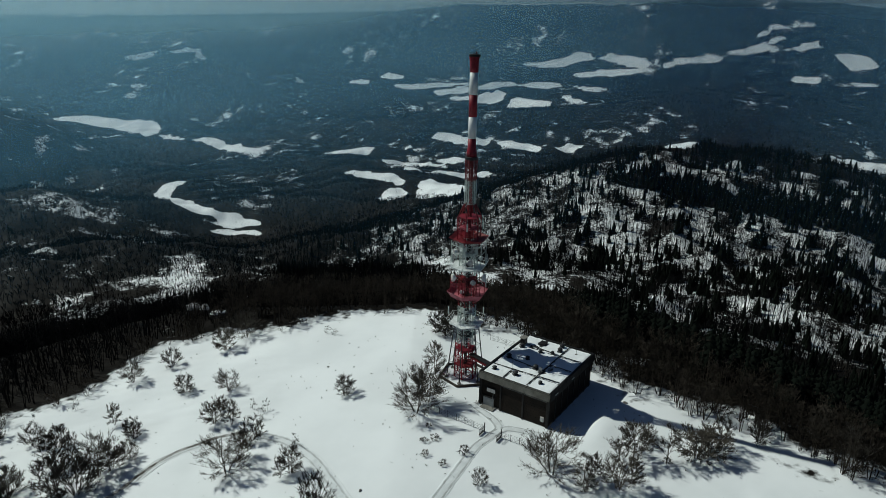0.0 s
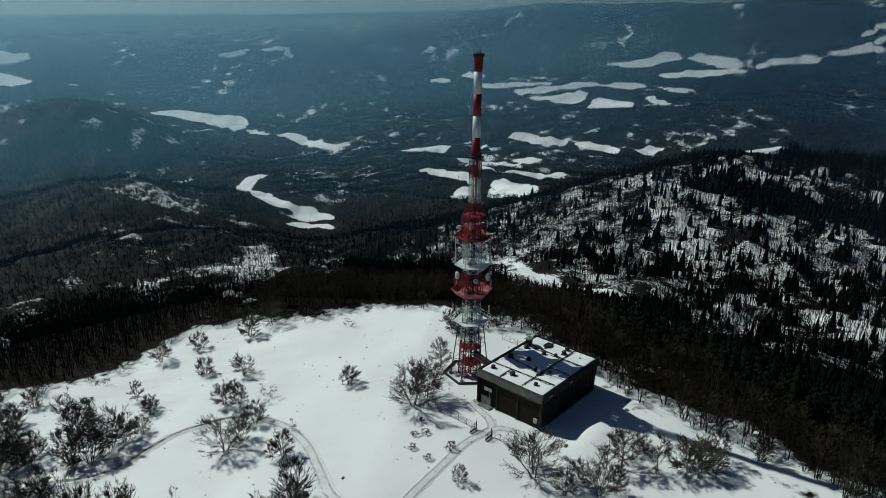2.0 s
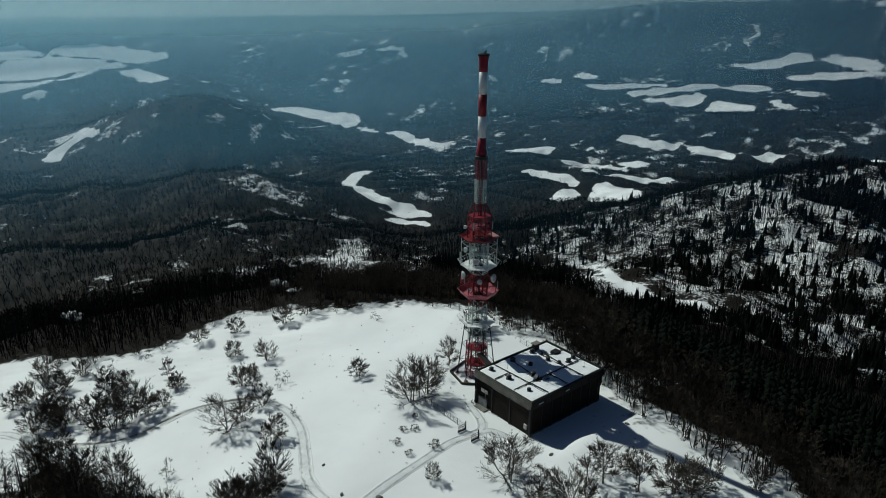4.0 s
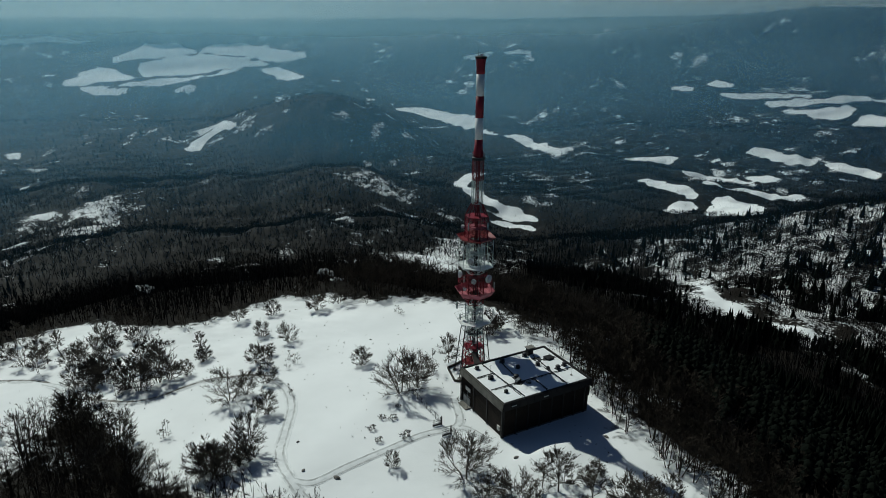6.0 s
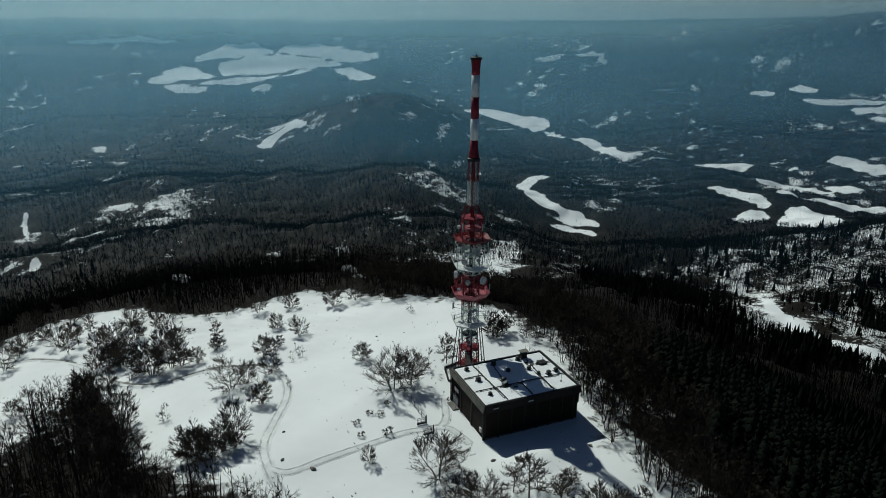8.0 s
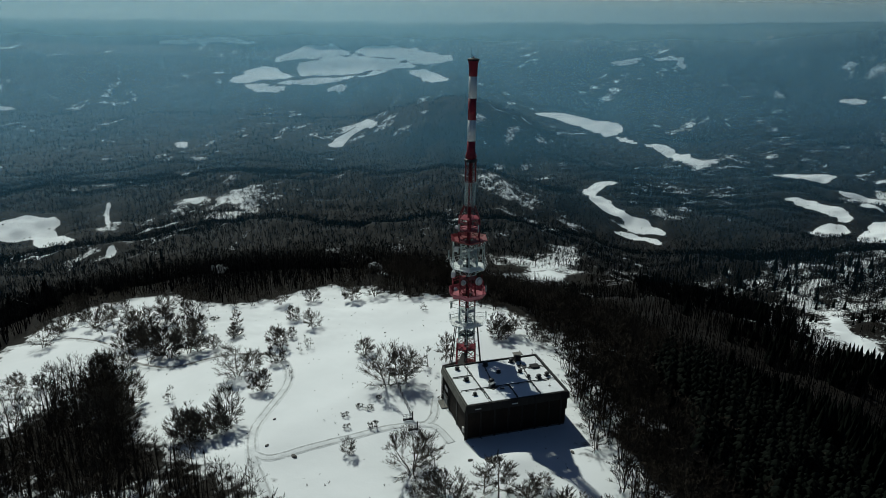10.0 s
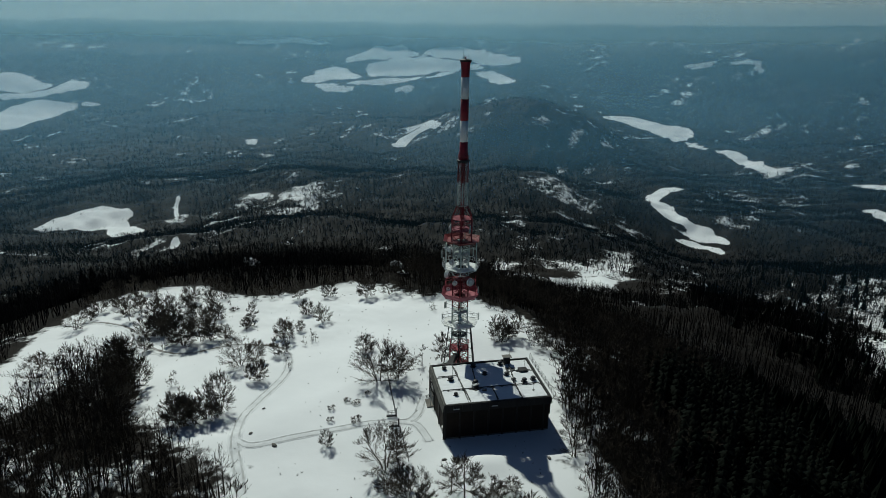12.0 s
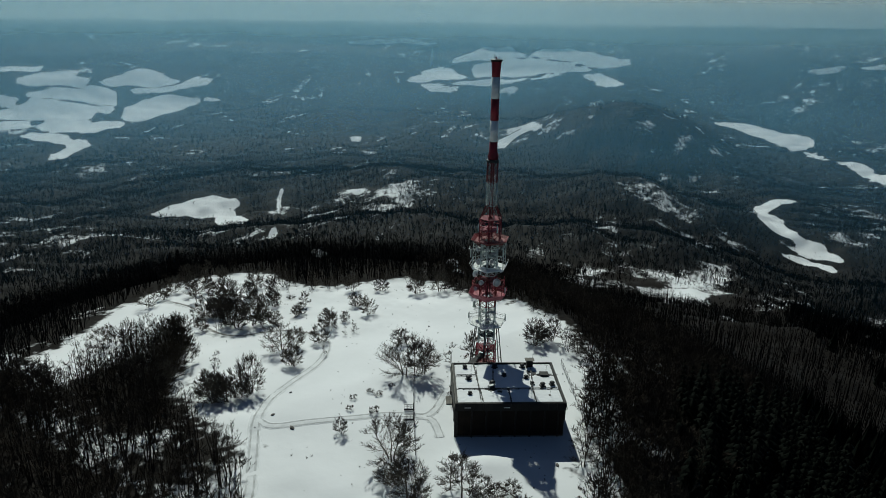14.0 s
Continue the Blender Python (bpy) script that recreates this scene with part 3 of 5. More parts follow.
def build_house():
    """Local x along the long dark side, y along the door side, both from the near corner."""
    root = thing("transmitter_building", AT_HOUSE, "dark brown flat-roofed transmitter building with snow on its roof", "building")
    core = Shape()
    core.box(BW / 2 - 0.05, BD / 2, 3.35, BW - 0.9, BD - 0.8, 8.1)          # wall body, its foot in the ground
    part("wall", core, CLADDING, root, "dark brown clad walls")
    # storey that juts out over the far end
    part("upper_wall", Shape().box(BW - 0.55, BD / 2, 5.75, 1.1, BD - 0.7, 3.3, chamfer=0.03), CLADDING, root)
    # plinth
    part("plinth", Shape().box(BW / 2 - 0.05, BD / 2, -0.2, BW - 0.7, BD - 0.6, 1.1, chamfer=0.03), CONCRETE, root, "grey concrete plinth")
    # sloping fascia on four sides, each a strip of panels
    def fascia(p, q, out, count, look_of):
        p, q, out = Vector(p), Vector(q), Vector(out)
        strip = part("fascia", Shape().tube(p.lerp(q, 0.01) + Vector((0, 0, 8.74)), p.lerp(q, 0.99) + Vector((0, 0, 8.74)), 0.07, sides=6), FRAME_DARK, root, "weathered sloping roof edge")
        for k in range(count):
            a, b = p.lerp(q, k / count + 0.0012), p.lerp(q, (k + 1) / count - 0.0012)
            lo, hi = Vector((0, 0, 7.15)), Vector((0, 0, 8.82))
            tip = out * 0.34
            pts = [a + lo + tip, b + lo + tip, b + hi, a + hi, a + lo + tip - out * 0.09, b + lo + tip - out * 0.09, b + hi - out * 0.28, a + hi - out * 0.28]
            part("panel", Shape().add(pts, [(0, 1, 2, 3), (5, 4, 7, 6), (4, 5, 1, 0), (3, 2, 6, 7), (0, 3, 7, 4), (1, 5, 6, 2)]), look_of, strip)
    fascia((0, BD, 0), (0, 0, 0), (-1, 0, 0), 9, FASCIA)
    # shade of the long side is put into these three sides' panel colour
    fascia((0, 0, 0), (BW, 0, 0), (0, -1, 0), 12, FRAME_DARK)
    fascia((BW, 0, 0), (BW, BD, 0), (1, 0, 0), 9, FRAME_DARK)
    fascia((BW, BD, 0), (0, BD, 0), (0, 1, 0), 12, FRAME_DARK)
    # door side: recessed cladding bays between posts
    for y in (0.55, 6.75, 12.65, 18.15):
        part("pillar", Shape().box(0.16, y, 3.5, 0.34, 0.42, 7.3, chamfer=0.03), FRAME_DARK, root)
    for y0, y1 in ((0.76, 6.54), (6.96, 12.44)):
        bay = part("panel_bay", Shape().box(0.27, (y0 + y1) / 2, 3.5, 0.12, y1 - y0, 6.6), CLADDING, root)
        for k in range(9):
            part("board", Shape().box(0.18, (y0 + y1) / 2, 0.75 + k * 0.68, 0.08, y1 - y0 - 0.06, 0.64, chamfer=0.01), CLADDING, bay)
        part("sill", Shape().box(0.1, (y0 + y1) / 2, 6.72, 0.24, y1 - y0, 0.18, chamfer=0.02), FASCIA, bay)
    door = part("door", Shape().box(0.2, 15.9, 1.25, 0.1, 2.9, 2.5, chamfer=0.02), DOOR_GREY, root, "pale grey double metal door")
    for y in (15.18, 16.62):
        part("door_leaf", Shape().box(0.12, y, 1.25, 0.07, 1.36, 2.36, chamfer=0.015), DOOR_GREY, door)
    part("handle", Shape().box(0.05, 15.95, 1.15, 0.06, 0.05, 0.3), STEEL_DARK, door)
    part("lintel", Shape().box(0.1, 15.9, 2.62, 0.3, 3.3, 0.2, chamfer=0.02), FRAME_DARK, door)
    part("doorstep", Shape().box(-0.6, 15.6, 0.05, 1.6, 3.6, 0.4, chamfer=0.04), CONCRETE, root, "concrete doorstep")
    win = part("window", Shape().box(0.18, 15.3, 4.55, 0.12, 2.5, 1.15, chamfer=0.02), FRAME_DARK, root)
    for y in (14.72, 15.88):
        part("pane", Shape().box(0.1, y, 4.55, 0.06, 1.04, 0.95, chamfer=0.02), LIGHT_PLATE, win, "pale grey pane")
    part("post", Shape().tube((-0.5, 14.35, 0), (-0.5, 14.35, 4.9), 0.06, sides=8), STEEL, root, "thin steel pole by the door")
    box_ = part("meter_box", Shape().box(0.02, 1.6, 2.0, 0.35, 0.9, 1.15, chamfer=0.03), LIGHT_PLATE, root, "pale metal cabinet")
    part("cabinet_door", Shape().box(-0.17, 1.6, 2.0, 0.03, 0.78, 1.0), LIGHT_PLATE, box_)
    part("gutter", Shape().tube((-0.12, 18.35, 0.1), (-0.12, 18.35, 7.2), 0.09, sides=8), FRAME_DARK, root)
    part("gutter", Shape().tube((-0.12, 0.12, 0.1), (-0.12, 0.12, 7.2), 0.09, sides=8), FRAME_DARK, root)
    # long dark side: shallow bays and two slot lamps
    for k in range(8):
        x = 0.4 + k * 3.28
        part("pillar", Shape().box(min(x, 23.1), 0.3, 3.5, 0.36, 0.3, 7.3, chamfer=0.03), FRAME_DARK, root)
    for k in range(7):
        part("panel_bay", Shape().box(2.04 + k * 3.28, 0.36, 3.6, 2.86, 0.1, 6.4), CLADDING, root)
    for x in (2.7, 11.4):
        part("vent_slot", Shape().box(x, -0.35, 7.95, 1.4, 0.1, 0.22, chamfer=0.02), LIGHT_PLATE, root, "small pale slot vent")
    # far end: posts under the jutting storey
    for y in (0.7, 6.4, 12.2, 18.0):
        part("pillar", Shape().box(BW - 0.35, y, 2.0, 0.34, 0.34, 4.4, chamfer=0.03), FRAME_DARK, root)
    # roof deck, rim
    part("roof", Shape().box(BW / 2, BD / 2, 8.3, BW - 0.7, BD - 0.7, 0.5), MEMBRANE, root, "dark membrane flat roof")
    for cx, cy, sx, sy in ((BW / 2, 0.32, BW - 0.5, 0.3), (BW / 2, BD - 0.32, BW - 0.5, 0.3), (0.32, BD / 2, 0.3, BD - 0.94), (BW - 0.32, BD / 2, 0.3, BD - 0.94)):
        part("parapet", Shape().box(cx, cy, 8.72, sx, sy, 0.36, chamfer=0.03), FRAME_DARK, root)
    return root


house = build_house()


def roof_snow():
    """Snow lying on the roof, thin along the rim and the trays, with ragged holes."""
    n, k = 100, 76
    xs, ys = np.linspace(0.55, BW - 0.55, n), np.linspace(0.55, BD - 0.55, k)
    gx, gy = np.meshgrid(xs, ys, indexing="ij")
    thick = 0.13 + 0.05 * ripple(gx, gy, 6, 31, 3) + 0.03 * ripple(gx, gy, 1.6, 32, 2)
    for line in (np.abs(gy - 6.4), np.abs(gx - 5.8) + 9 * (gy < 6.4) * 0, np.abs(gx - 18.1), np.hypot(np.maximum(0, gy - 6.4), gx - 12.5), np.abs(gy - 12.6) + 9 * ((gx > 5.8) & (gx < 18)),
                 np.hypot(gx - 21.8, gy - 12.9) - 1.2, np.hypot(gx - 19, gy - 14) - 1.0, np.hypot(gx - 8.6, gy - 6.6) - 0.9):
        thick = thick - 0.16 * np.exp(-(np.maximum(0, line) / 0.28) ** 2)
    edge = np.minimum(np.minimum(gx - 0.5, BW - 0.5 - gx), np.minimum(gy - 0.5, BD - 0.5 - gy))
    thick = thick - 0.2 * np.exp(-(edge / (0.22 + 0.12 * ripple(gx, gy, 3, 33, 2))) ** 2)
    z = 8.555 + np.maximum(thick, -0.04)
    pts = np.stack([gx, gy, z], 2).reshape(-1, 3)
    i, j = np.meshgrid(np.arange(n - 1), np.arange(k - 1), indexing="ij")
    a = (i * k + j).ravel()
    tris = np.concatenate([np.stack([a, a + k, a + k + 1], 1), np.stack([a, a + k + 1, a + 1], 1)])
    ob = new("roof_snow", big_mesh("roof_snow", pts, tris, SNOW, True))
    ob.matrix_world = AT_HOUSE
    return tagged(ob, "thin broken snow cover on the flat roof", "snow", kind="structure")


roof_snow()


def on_roof(x, y, turn=0, z=8.55):
    return AT_HOUSE @ pose(x, y, z, 0, 0, turn)


# mushroom vents
def build_vent():
    root = thing("roof_vent", on_roof(3.1, 16.3), "dark round mushroom vent standing on the snowy roof", "roof vent", "roof vents")
    part("base", Shape().box(0, 0, 0.12, 1.1, 1.1, 0.24, chamfer=0.05), MEMBRANE, root)
    part("pipe", Shape().lathe([(0.26, 0.2), (0.26, 0.75)], 14), STEEL_DARK, root, smooth=True)
    part("cap", Shape().lathe([(0.28, 0.62), (0.55, 0.66), (0.58, 0.74), (0.42, 0.92), (0.15, 1.0)], 16), STEEL_DARK, root, smooth=True)
    return root


vent = build_vent()
for x, y, s in ((3.6, 10.9, 1.15), (3.5, 4.3, 0.85), (10.3, 16.4, 1.15), (12.2, 12.3, 0.95), (17.1, 16.5, 1.1), (17.3, 11.3, 0.95), (9.0, 8.4, 1.2), (22.9, 8.1, 1.1), (20.6, 7.6, 1.1), (18.4, 8.6, 0.8)):
    c = copy_thing(vent, on_roof(x, y, 40 * x))
    c.scale = (s, s, s)

# chimney with a slab on four legs
def build_chimney():
    root = thing("chimney", on_roof(18.9, 17.0), "dark square chimney with a flat slab on top", "chimney")
    part("shaft", Shape().box(0, 0, 0.75, 1.5, 1.2, 1.6, chamfer=0.04), FRAME_DARK, root)
    for x in (-0.62, 0.62):
        for y in (-0.48, 0.48):
            part("leg", Shape().box(x, y, 1.72, 0.12, 0.12, 0.4), FRAME_DARK, root)
    part("slab", Shape().box(0, 0, 1.97, 2.2, 1.6, 0.12, chamfer=0.04), CONCRETE, root, "grey concrete slab")
    part("lightning_rod", Shape().tube((0.8, 0.5, 0), (0.8, 0.5, 3.3), 0.035, 0.015), STEEL_DARK, root)
build_chimney()


def build_hatch():
    root = thing("roof_hatch", on_roof(21.8, 12.9), "low dark roof hatch with a flat lid", "roof hatch")
    part("curb", Shape().box(0, 0, 0.2, 1.9, 1.5, 0.4, chamfer=0.04), MEMBRANE, root)
    part("lid", Shape().box(0, 0, 0.46, 2.1, 1.7, 0.1, chamfer=0.04), FRAME_DARK, root)
build_hatch()


def build_tray(x0, y0, x1, y1):
    """A cable tray on low blocks."""
    length = math.hypot(x1 - x0, y1 - y0)
    root = thing("cable_tray", on_roof((x0 + x1) / 2, (y0 + y1) / 2, math.degrees(math.atan2(y1 - y0, x1 - x0))), "dark cable tray on low blocks across the roof", "cable tray", "cable trays")
    part("tray", Shape().box(0, 0, 0.3, length, 0.22, 0.08, chamfer=0.01), STEEL_DARK, root)
    part("cable", Shape().tube((-length / 2, 0.03, 0.37), (length / 2, 0.03, 0.37), 0.05), FRAME_DARK, root)
    for k in range(max(2, int(length / 2.4))):
        part("block", Shape().box(-length / 2 + (k + 0.5) * length / max(2, int(length / 2.4)), 0, 0.13, 0.35, 0.4, 0.27, chamfer=0.03), CONCRETE, root)
for tray in ((0.9, 6.4, 23.8, 6.4), (5.8, 6.6, 5.3, 18.2), (18.1, 0.8, 18.1, 6.2), (18.2, 6.6, 19.1, 15.8), (12.5, 0.8, 12.5, 6.2), (6.2, 0.8, 6.0, 6.2), (0.9, 12.6, 5.4, 12.6), (19.2, 12.7, 23.6, 12.7), (9.2, 8.9, 9.9, 15.8)):
    build_tray(*tray)


def build_roof_mast(x, y, tall):
    root = thing("roof_antenna", on_roof(x, y), "thin steel aerial pole on the roof", "antenna", "roof aerials")
    part("foot", Shape().box(0, 0, 0.1, 0.5, 0.5, 0.2, chamfer=0.03), CONCRETE, root)
    part("pole", Shape().tube((0, 0, 0.1), (0, 0, tall), 0.035, 0.02), STEEL_DARK, root)
    part("cross_arm", Shape().tube((-0.4, 0, tall * 0.85), (0.4, 0, tall * 0.85), 0.02), STEEL_DARK, root)
for x, y, tall in ((4.3, 12.2, 3.2), (21.6, 3.6, 3.4), (22.4, 13.6, 2.6), (8.4, 5.6, 1.6)):
    build_roof_mast(x, y, tall)


def build_unit(x, y, turn, sx, sy, sz):
    root = thing("cooling_unit", on_roof(x, y, turn), "pale boxy cooling unit on the roof", "cooling unit", "roof units")
    part("housing", Shape().box(0, 0, sz / 2 + 0.15, sx, sy, sz, chamfer=0.05), STEEL, root)
    part("grille", Shape().box(0, -sy / 2 - 0.01, sz / 2 + 0.15, sx * 0.8, 0.04, sz * 0.7), STEEL_DARK, root)
    for k in (-1, 1):
        part("skid", Shape().box(k * sx * 0.35, 0, 0.09, 0.12, sy, 0.18), STEEL_DARK, root)
for u in ((8.6, 6.95, 20, 1.5, 0.8, 0.7), (10.4, 5.2, -15, 1.1, 0.7, 0.5)):
    build_unit(*u)


# ---- lattice tower ----
AT_TOWER = Matrix.Translation((TOWER[0], TOWER[1], 0)) @ pose(0, 0, 0, 0, 0, 12)


def hexa(radius, z, k, turn=0.0):
    a = radians(60 * k + turn)
    return Vector((radius * math.cos(a), radius * math.sin(a), z))


def bar(shape, p, q, r):
    shape.tube(p, q, r, sides=4, caps=False)


def lattice(root, z0, z1, r0, r1, rows, mat, thick, label):
    """One painted section of the six-sided shaft: legs, rings and crossed bars."""
    for k in range(6):
        leg = Shape()
        leg.tube(hexa(r0, z0, k), hexa(r1, z1, k), thick * 1.7, sides=6)
        part("leg", leg, mat, root, label)
    for i in range(rows):
        web = Shape()
        a, b = i / rows, (i + 1) / rows
        za, zb, ra, rb = z0 + (z1 - z0) * a, z0 + (z1 - z0) * b, r0 + (r1 - r0) * a, r0 + (r1 - r0) * b
        for k in range(6):
            bar(web, hexa(ra, za, k), hexa(ra, za, k + 1), thick)
            bar(web, hexa(ra, za, k), hexa(rb, zb, k + 1), thick * 0.8)
            bar(web, hexa(ra, za, k + 1), hexa(rb, zb, k), thick * 0.8)
        part("bracing", web, mat, root)


def platform(root, z, radius, flare, rim, floor_mat, panel_mat, solid, label):
    """A six-sided gallery: deck with a well, rim panels that lean out, posts and rails."""
    deck = Shape()
    inner = 1.5
    pts = [hexa(r, zz, k) for zz in (z, z - 0.18) for r in (inner, radius) for k in range(6)]
    faces = []
    for k in range(6):
        n = (k + 1) % 6
        faces += [(k, 6 + k, 6 + n, n), (12 + n, 18 + n, 18 + k, 12 + k), (6 + k, 18 + k, 18 + n, 6 + n), (n, 12 + n, 12 + k, k)]
    deck.add(pts, faces)
    gallery = part("platform", deck, floor_mat, root, label)
    for k in range(6):
        beam = Shape()
        bar(beam, hexa(2.2, z - 1.5, k), hexa(radius, z - 0.2, k), 0.07)
        bar(beam, hexa(1.4, z - 0.26, k), hexa(radius, z - 0.26, k), 0.08)
        part("bracket", beam, floor_mat, gallery)
        a, b = hexa(radius, z, k), hexa(radius, z, k + 1)
        c, d = hexa(radius + flare, z + rim, k + 1), hexa(radius + flare, z + rim, k)
        if solid:
            n = (b - a).cross(d - a).normalized() * 0.05
            pts = [a, b, c, d, a + n, b + n, c + n, d + n]
            part("rim_panel", Shape().add(pts, [(0, 1, 2, 3), (7, 6, 5, 4), (0, 4, 5, 1), (1, 5, 6, 2), (2, 6, 7, 3), (3, 7, 4, 0)]), panel_mat, gallery)
        rails = Shape()
        for f in (0.5, 1.0):
            bar(rails, a.lerp(d, f), b.lerp(c, f), 0.035)
        for f in (0.0, 0.25, 0.5, 0.75):
            bar(rails, a.lerp(b, f), d.lerp(c, f), 0.035)
        part("railing", rails, panel_mat, gallery)
    return gallery


def build_tower():
    root = thing("lattice_tower", AT_TOWER, "tall red and white lattice transmitter tower with hexagonal galleries", "tower")
    # shaft, section by section
    lattice(root, 0.0, 9.6, 2.9, 2.6, 5, RED, 0.085, "red painted steel leg")
    lattice(root, 9.6, 20.0, 2.25, 2.25, 5, GREY_GREEN, 0.075, "pale painted steel leg")
    lattice(root, 20.0, 28.4, 2.25, 2.25, 4, RED_DARK, 0.075, "red painted steel leg")
    lattice(root, 28.4, 37.2, 2.25, 2.25, 5, GREY_GREEN, 0.075, "pale painted steel leg")
    lattice(root, 37.2, 43.0, 2.85, 2.85, 3, RED, 0.085, "red painted steel leg")
    lattice(root, 43.0, 46.2, 2.85, 1.38, 1, RED_DARK, 0.07, "red painted steel leg")
    lattice(root, 46.2, 52.0, 1.38, 1.38, 5, GREY_GREEN, 0.05, "pale painted steel leg")
    lattice(root, 52.0, 57.0, 1.38, 1.38, 4, RED_DARK, 0.06, "red painted steel leg")
    # outer raking legs at the foot
    for k in range(6):
        rake = Shape()
        a, b = hexa(4.9, -0.3, k), hexa(3.1, 14.6, k)
        rake.tube(a, b, 0.15, 0.12, sides=6)
        leg = part("raking_leg", rake, STEEL_DARK, root, "dark raking steel leg")
        for f in (0.3, 0.6, 0.88):
            ties = Shape()
            bar(ties, a.lerp(b, f), hexa(2.25, a.lerp(b, f).z, k), 0.05)
            bar(ties, a.lerp(b, f), hexa(4.9, -0.3, k + 1).lerp(hexa(3.1, 14.6, k + 1), f), 0.045)
            part("tie", ties, STEEL_DARK, leg)
        part("footing", Shape().lathe([(0.55, -0.5), (0.5, 0.25), (0.3, 0.3)], 10, Matrix.Translation((a.x, a.y, 0))), CONCRETE, leg)
    # inner cable shaft and ladder
    for z0, z1, mat in ((0.0, 20.0, STEEL_DARK), (20.0, 37.2, FRAME_DARK), (37.2, 57.0, RED_DARK)):
        core = Shape()
        for k in range(5):
            a = 2 * math.pi * k / 5
            core.tube((0.36 * math.cos(a), 0.36 * math.sin(a), z0), (0.36 * math.cos(a), 0.36 * math.sin(a), z1), 0.10, sides=6)
        part("cable_shaft", core, mat, root, "bundle of dark cables and pipes")
    ladder = Shape()
    for s in (-0.25, 0.25):
        bar(ladder, (1.0, s, 0), (1.0, s, 56.5), 0.03)
    for k in range(140):
        bar(ladder, (1.0, -0.25, 0.4 + k * 0.4), (1.0, 0.25, 0.4 + k * 0.4), 0.015)
    part("ladder", ladder, STEEL, root)
    # inner landings
    for z, mat in ((3.4, RED_DARK), (8.0, RED), (11.8, STEEL_DARK), (18.4, GREY_GREEN), (27.2, RED_DARK), (34.0, GREY_GREEN), (40.2, RED_FADED), (43.0, RED)):
        r = 2.75 if z > 37 or z < 9 else 2.15
        ring = [hexa(q, zz, k) for zz in (z, z - 0.12) for q in (0.7, r) for k in range(6)]
        f = []
        for k in range(6):
            n = (k + 1) % 6
            f += [(k, 6 + k, 6 + n, n), (12 + n, 18 + n, 18 + k, 12 + k), (6 + k, 18 + k, 18 + n, 6 + n), (n, 12 + n, 12 + k, k)]
        part("landing", Shape().add(ring, f), mat, root)
    platform(root, 15.2, 4.5, 0.75, 1.25, WHITE, WHITE, False, "pale steel gallery deck")
    platform(root, 22.7, 4.3, 0.95, 1.2, RED_FADED, RED_FADED, True, "faded red gallery with leaning rim panels")
    platform(root, 30.4, 4.5, 0.75, 1.25, WHITE, WHITE, False, "white steel gallery deck")
    platform(root, 37.3, 4.0, 1.0, 0.55, RED_DARK, RED_DARK, True, "dark red gallery with shallow leaning rim")
    # outer cages between the galleries
    for z0, z1, mat in ((22.9, 27.2, RED), (30.4, 37.1, GREY_GREEN)):
        for k in range(6):
            post = Shape()
            post.tube(hexa(4.35, z0, k), hexa(4.35, z1, k), 0.085, sides=6)
            cage = part("cage_post", post, mat, root)
            for a, b, r in ((hexa(4.35, z1 - 1.0, k), hexa(4.35, z1 - 1.0, k + 1), 0.06), (hexa(4.35, (z0 + z1) / 2 + 0.4, k), hexa(4.35, (z0 + z1) / 2 + 0.4, k + 1), 0.05), (hexa(4.35, z1 - 1.0, k), hexa(2.3, z1 - 1.0, k), 0.05)):
                part("cross_bar", Shape().tube(a, b, r, sides=4), mat, cage)
    # collar and banded aerial cylinder
    collar = part("collar", Shape().lathe([(1.45, 56.8), (1.55, 56.9), (1.55, 57.4), (1.3, 57.5)], 24), STEEL_DARK, root, "dark steel collar", smooth=False)
    rails = Shape()
    for k in range(6):
        bar(rails, hexa(1.5, 57.4, k), hexa(1.5, 58.4, k), 0.035)
        bar(rails, hexa(1.5, 58.4, k), hexa(1.5, 58.4, k + 1), 0.035)
    part("railing", rails, RED_DARK, collar)
    bands = ((57.4, 61.7, RED), (61.7, 66.65, GRP), (66.65, 71.6, RED), (71.6, 76.5, GRP), (76.5, 79.9, RED))
    for z0, z1, mat in bands:
        if z0 < 58:
            rings = [(1.2, z0), (1.2, z0 + 1.1), (0.98, z0 + 2.0), (0.95, z1)]
        elif z1 > 79:
            rings = [(0.95, z0), (0.97, z0 + 1.2), (1.08, z1 - 0.6), (1.2, z1 - 0.1), (1.22, z1)]
        else:
            rings = [(0.95, z0), (0.95, z1)]
        part("mast_band", Shape().lathe(rings, 28), mat, root, "red mast section" if mat is RED else "white mast section", smooth=True)
    part("mast_cap", Shape().lathe([(1.3, 79.9), (1.36, 80.05), (1.36, 80.3), (0.7, 80.5), (0.2, 80.55)], 24), FRAME_DARK, root, "dark mast cap")
    for x, y, top in ((-0.6, 0.0, 82.9), (0.55, 0.2, 81.7), (0.0, -0.6, 81.4)):
        part("lightning_rod", Shape().tube((x, y, 80.4), (x, y, top), 0.05, 0.025), STEEL_DARK, root)
    part("beacon", Shape().lathe([(0.12, 80.5), (0.16, 80.8), (0.1, 81.0)], 10, Matrix.Translation((0.3, -0.5, 0))), RED, root)
    return root


tower = build_tower()


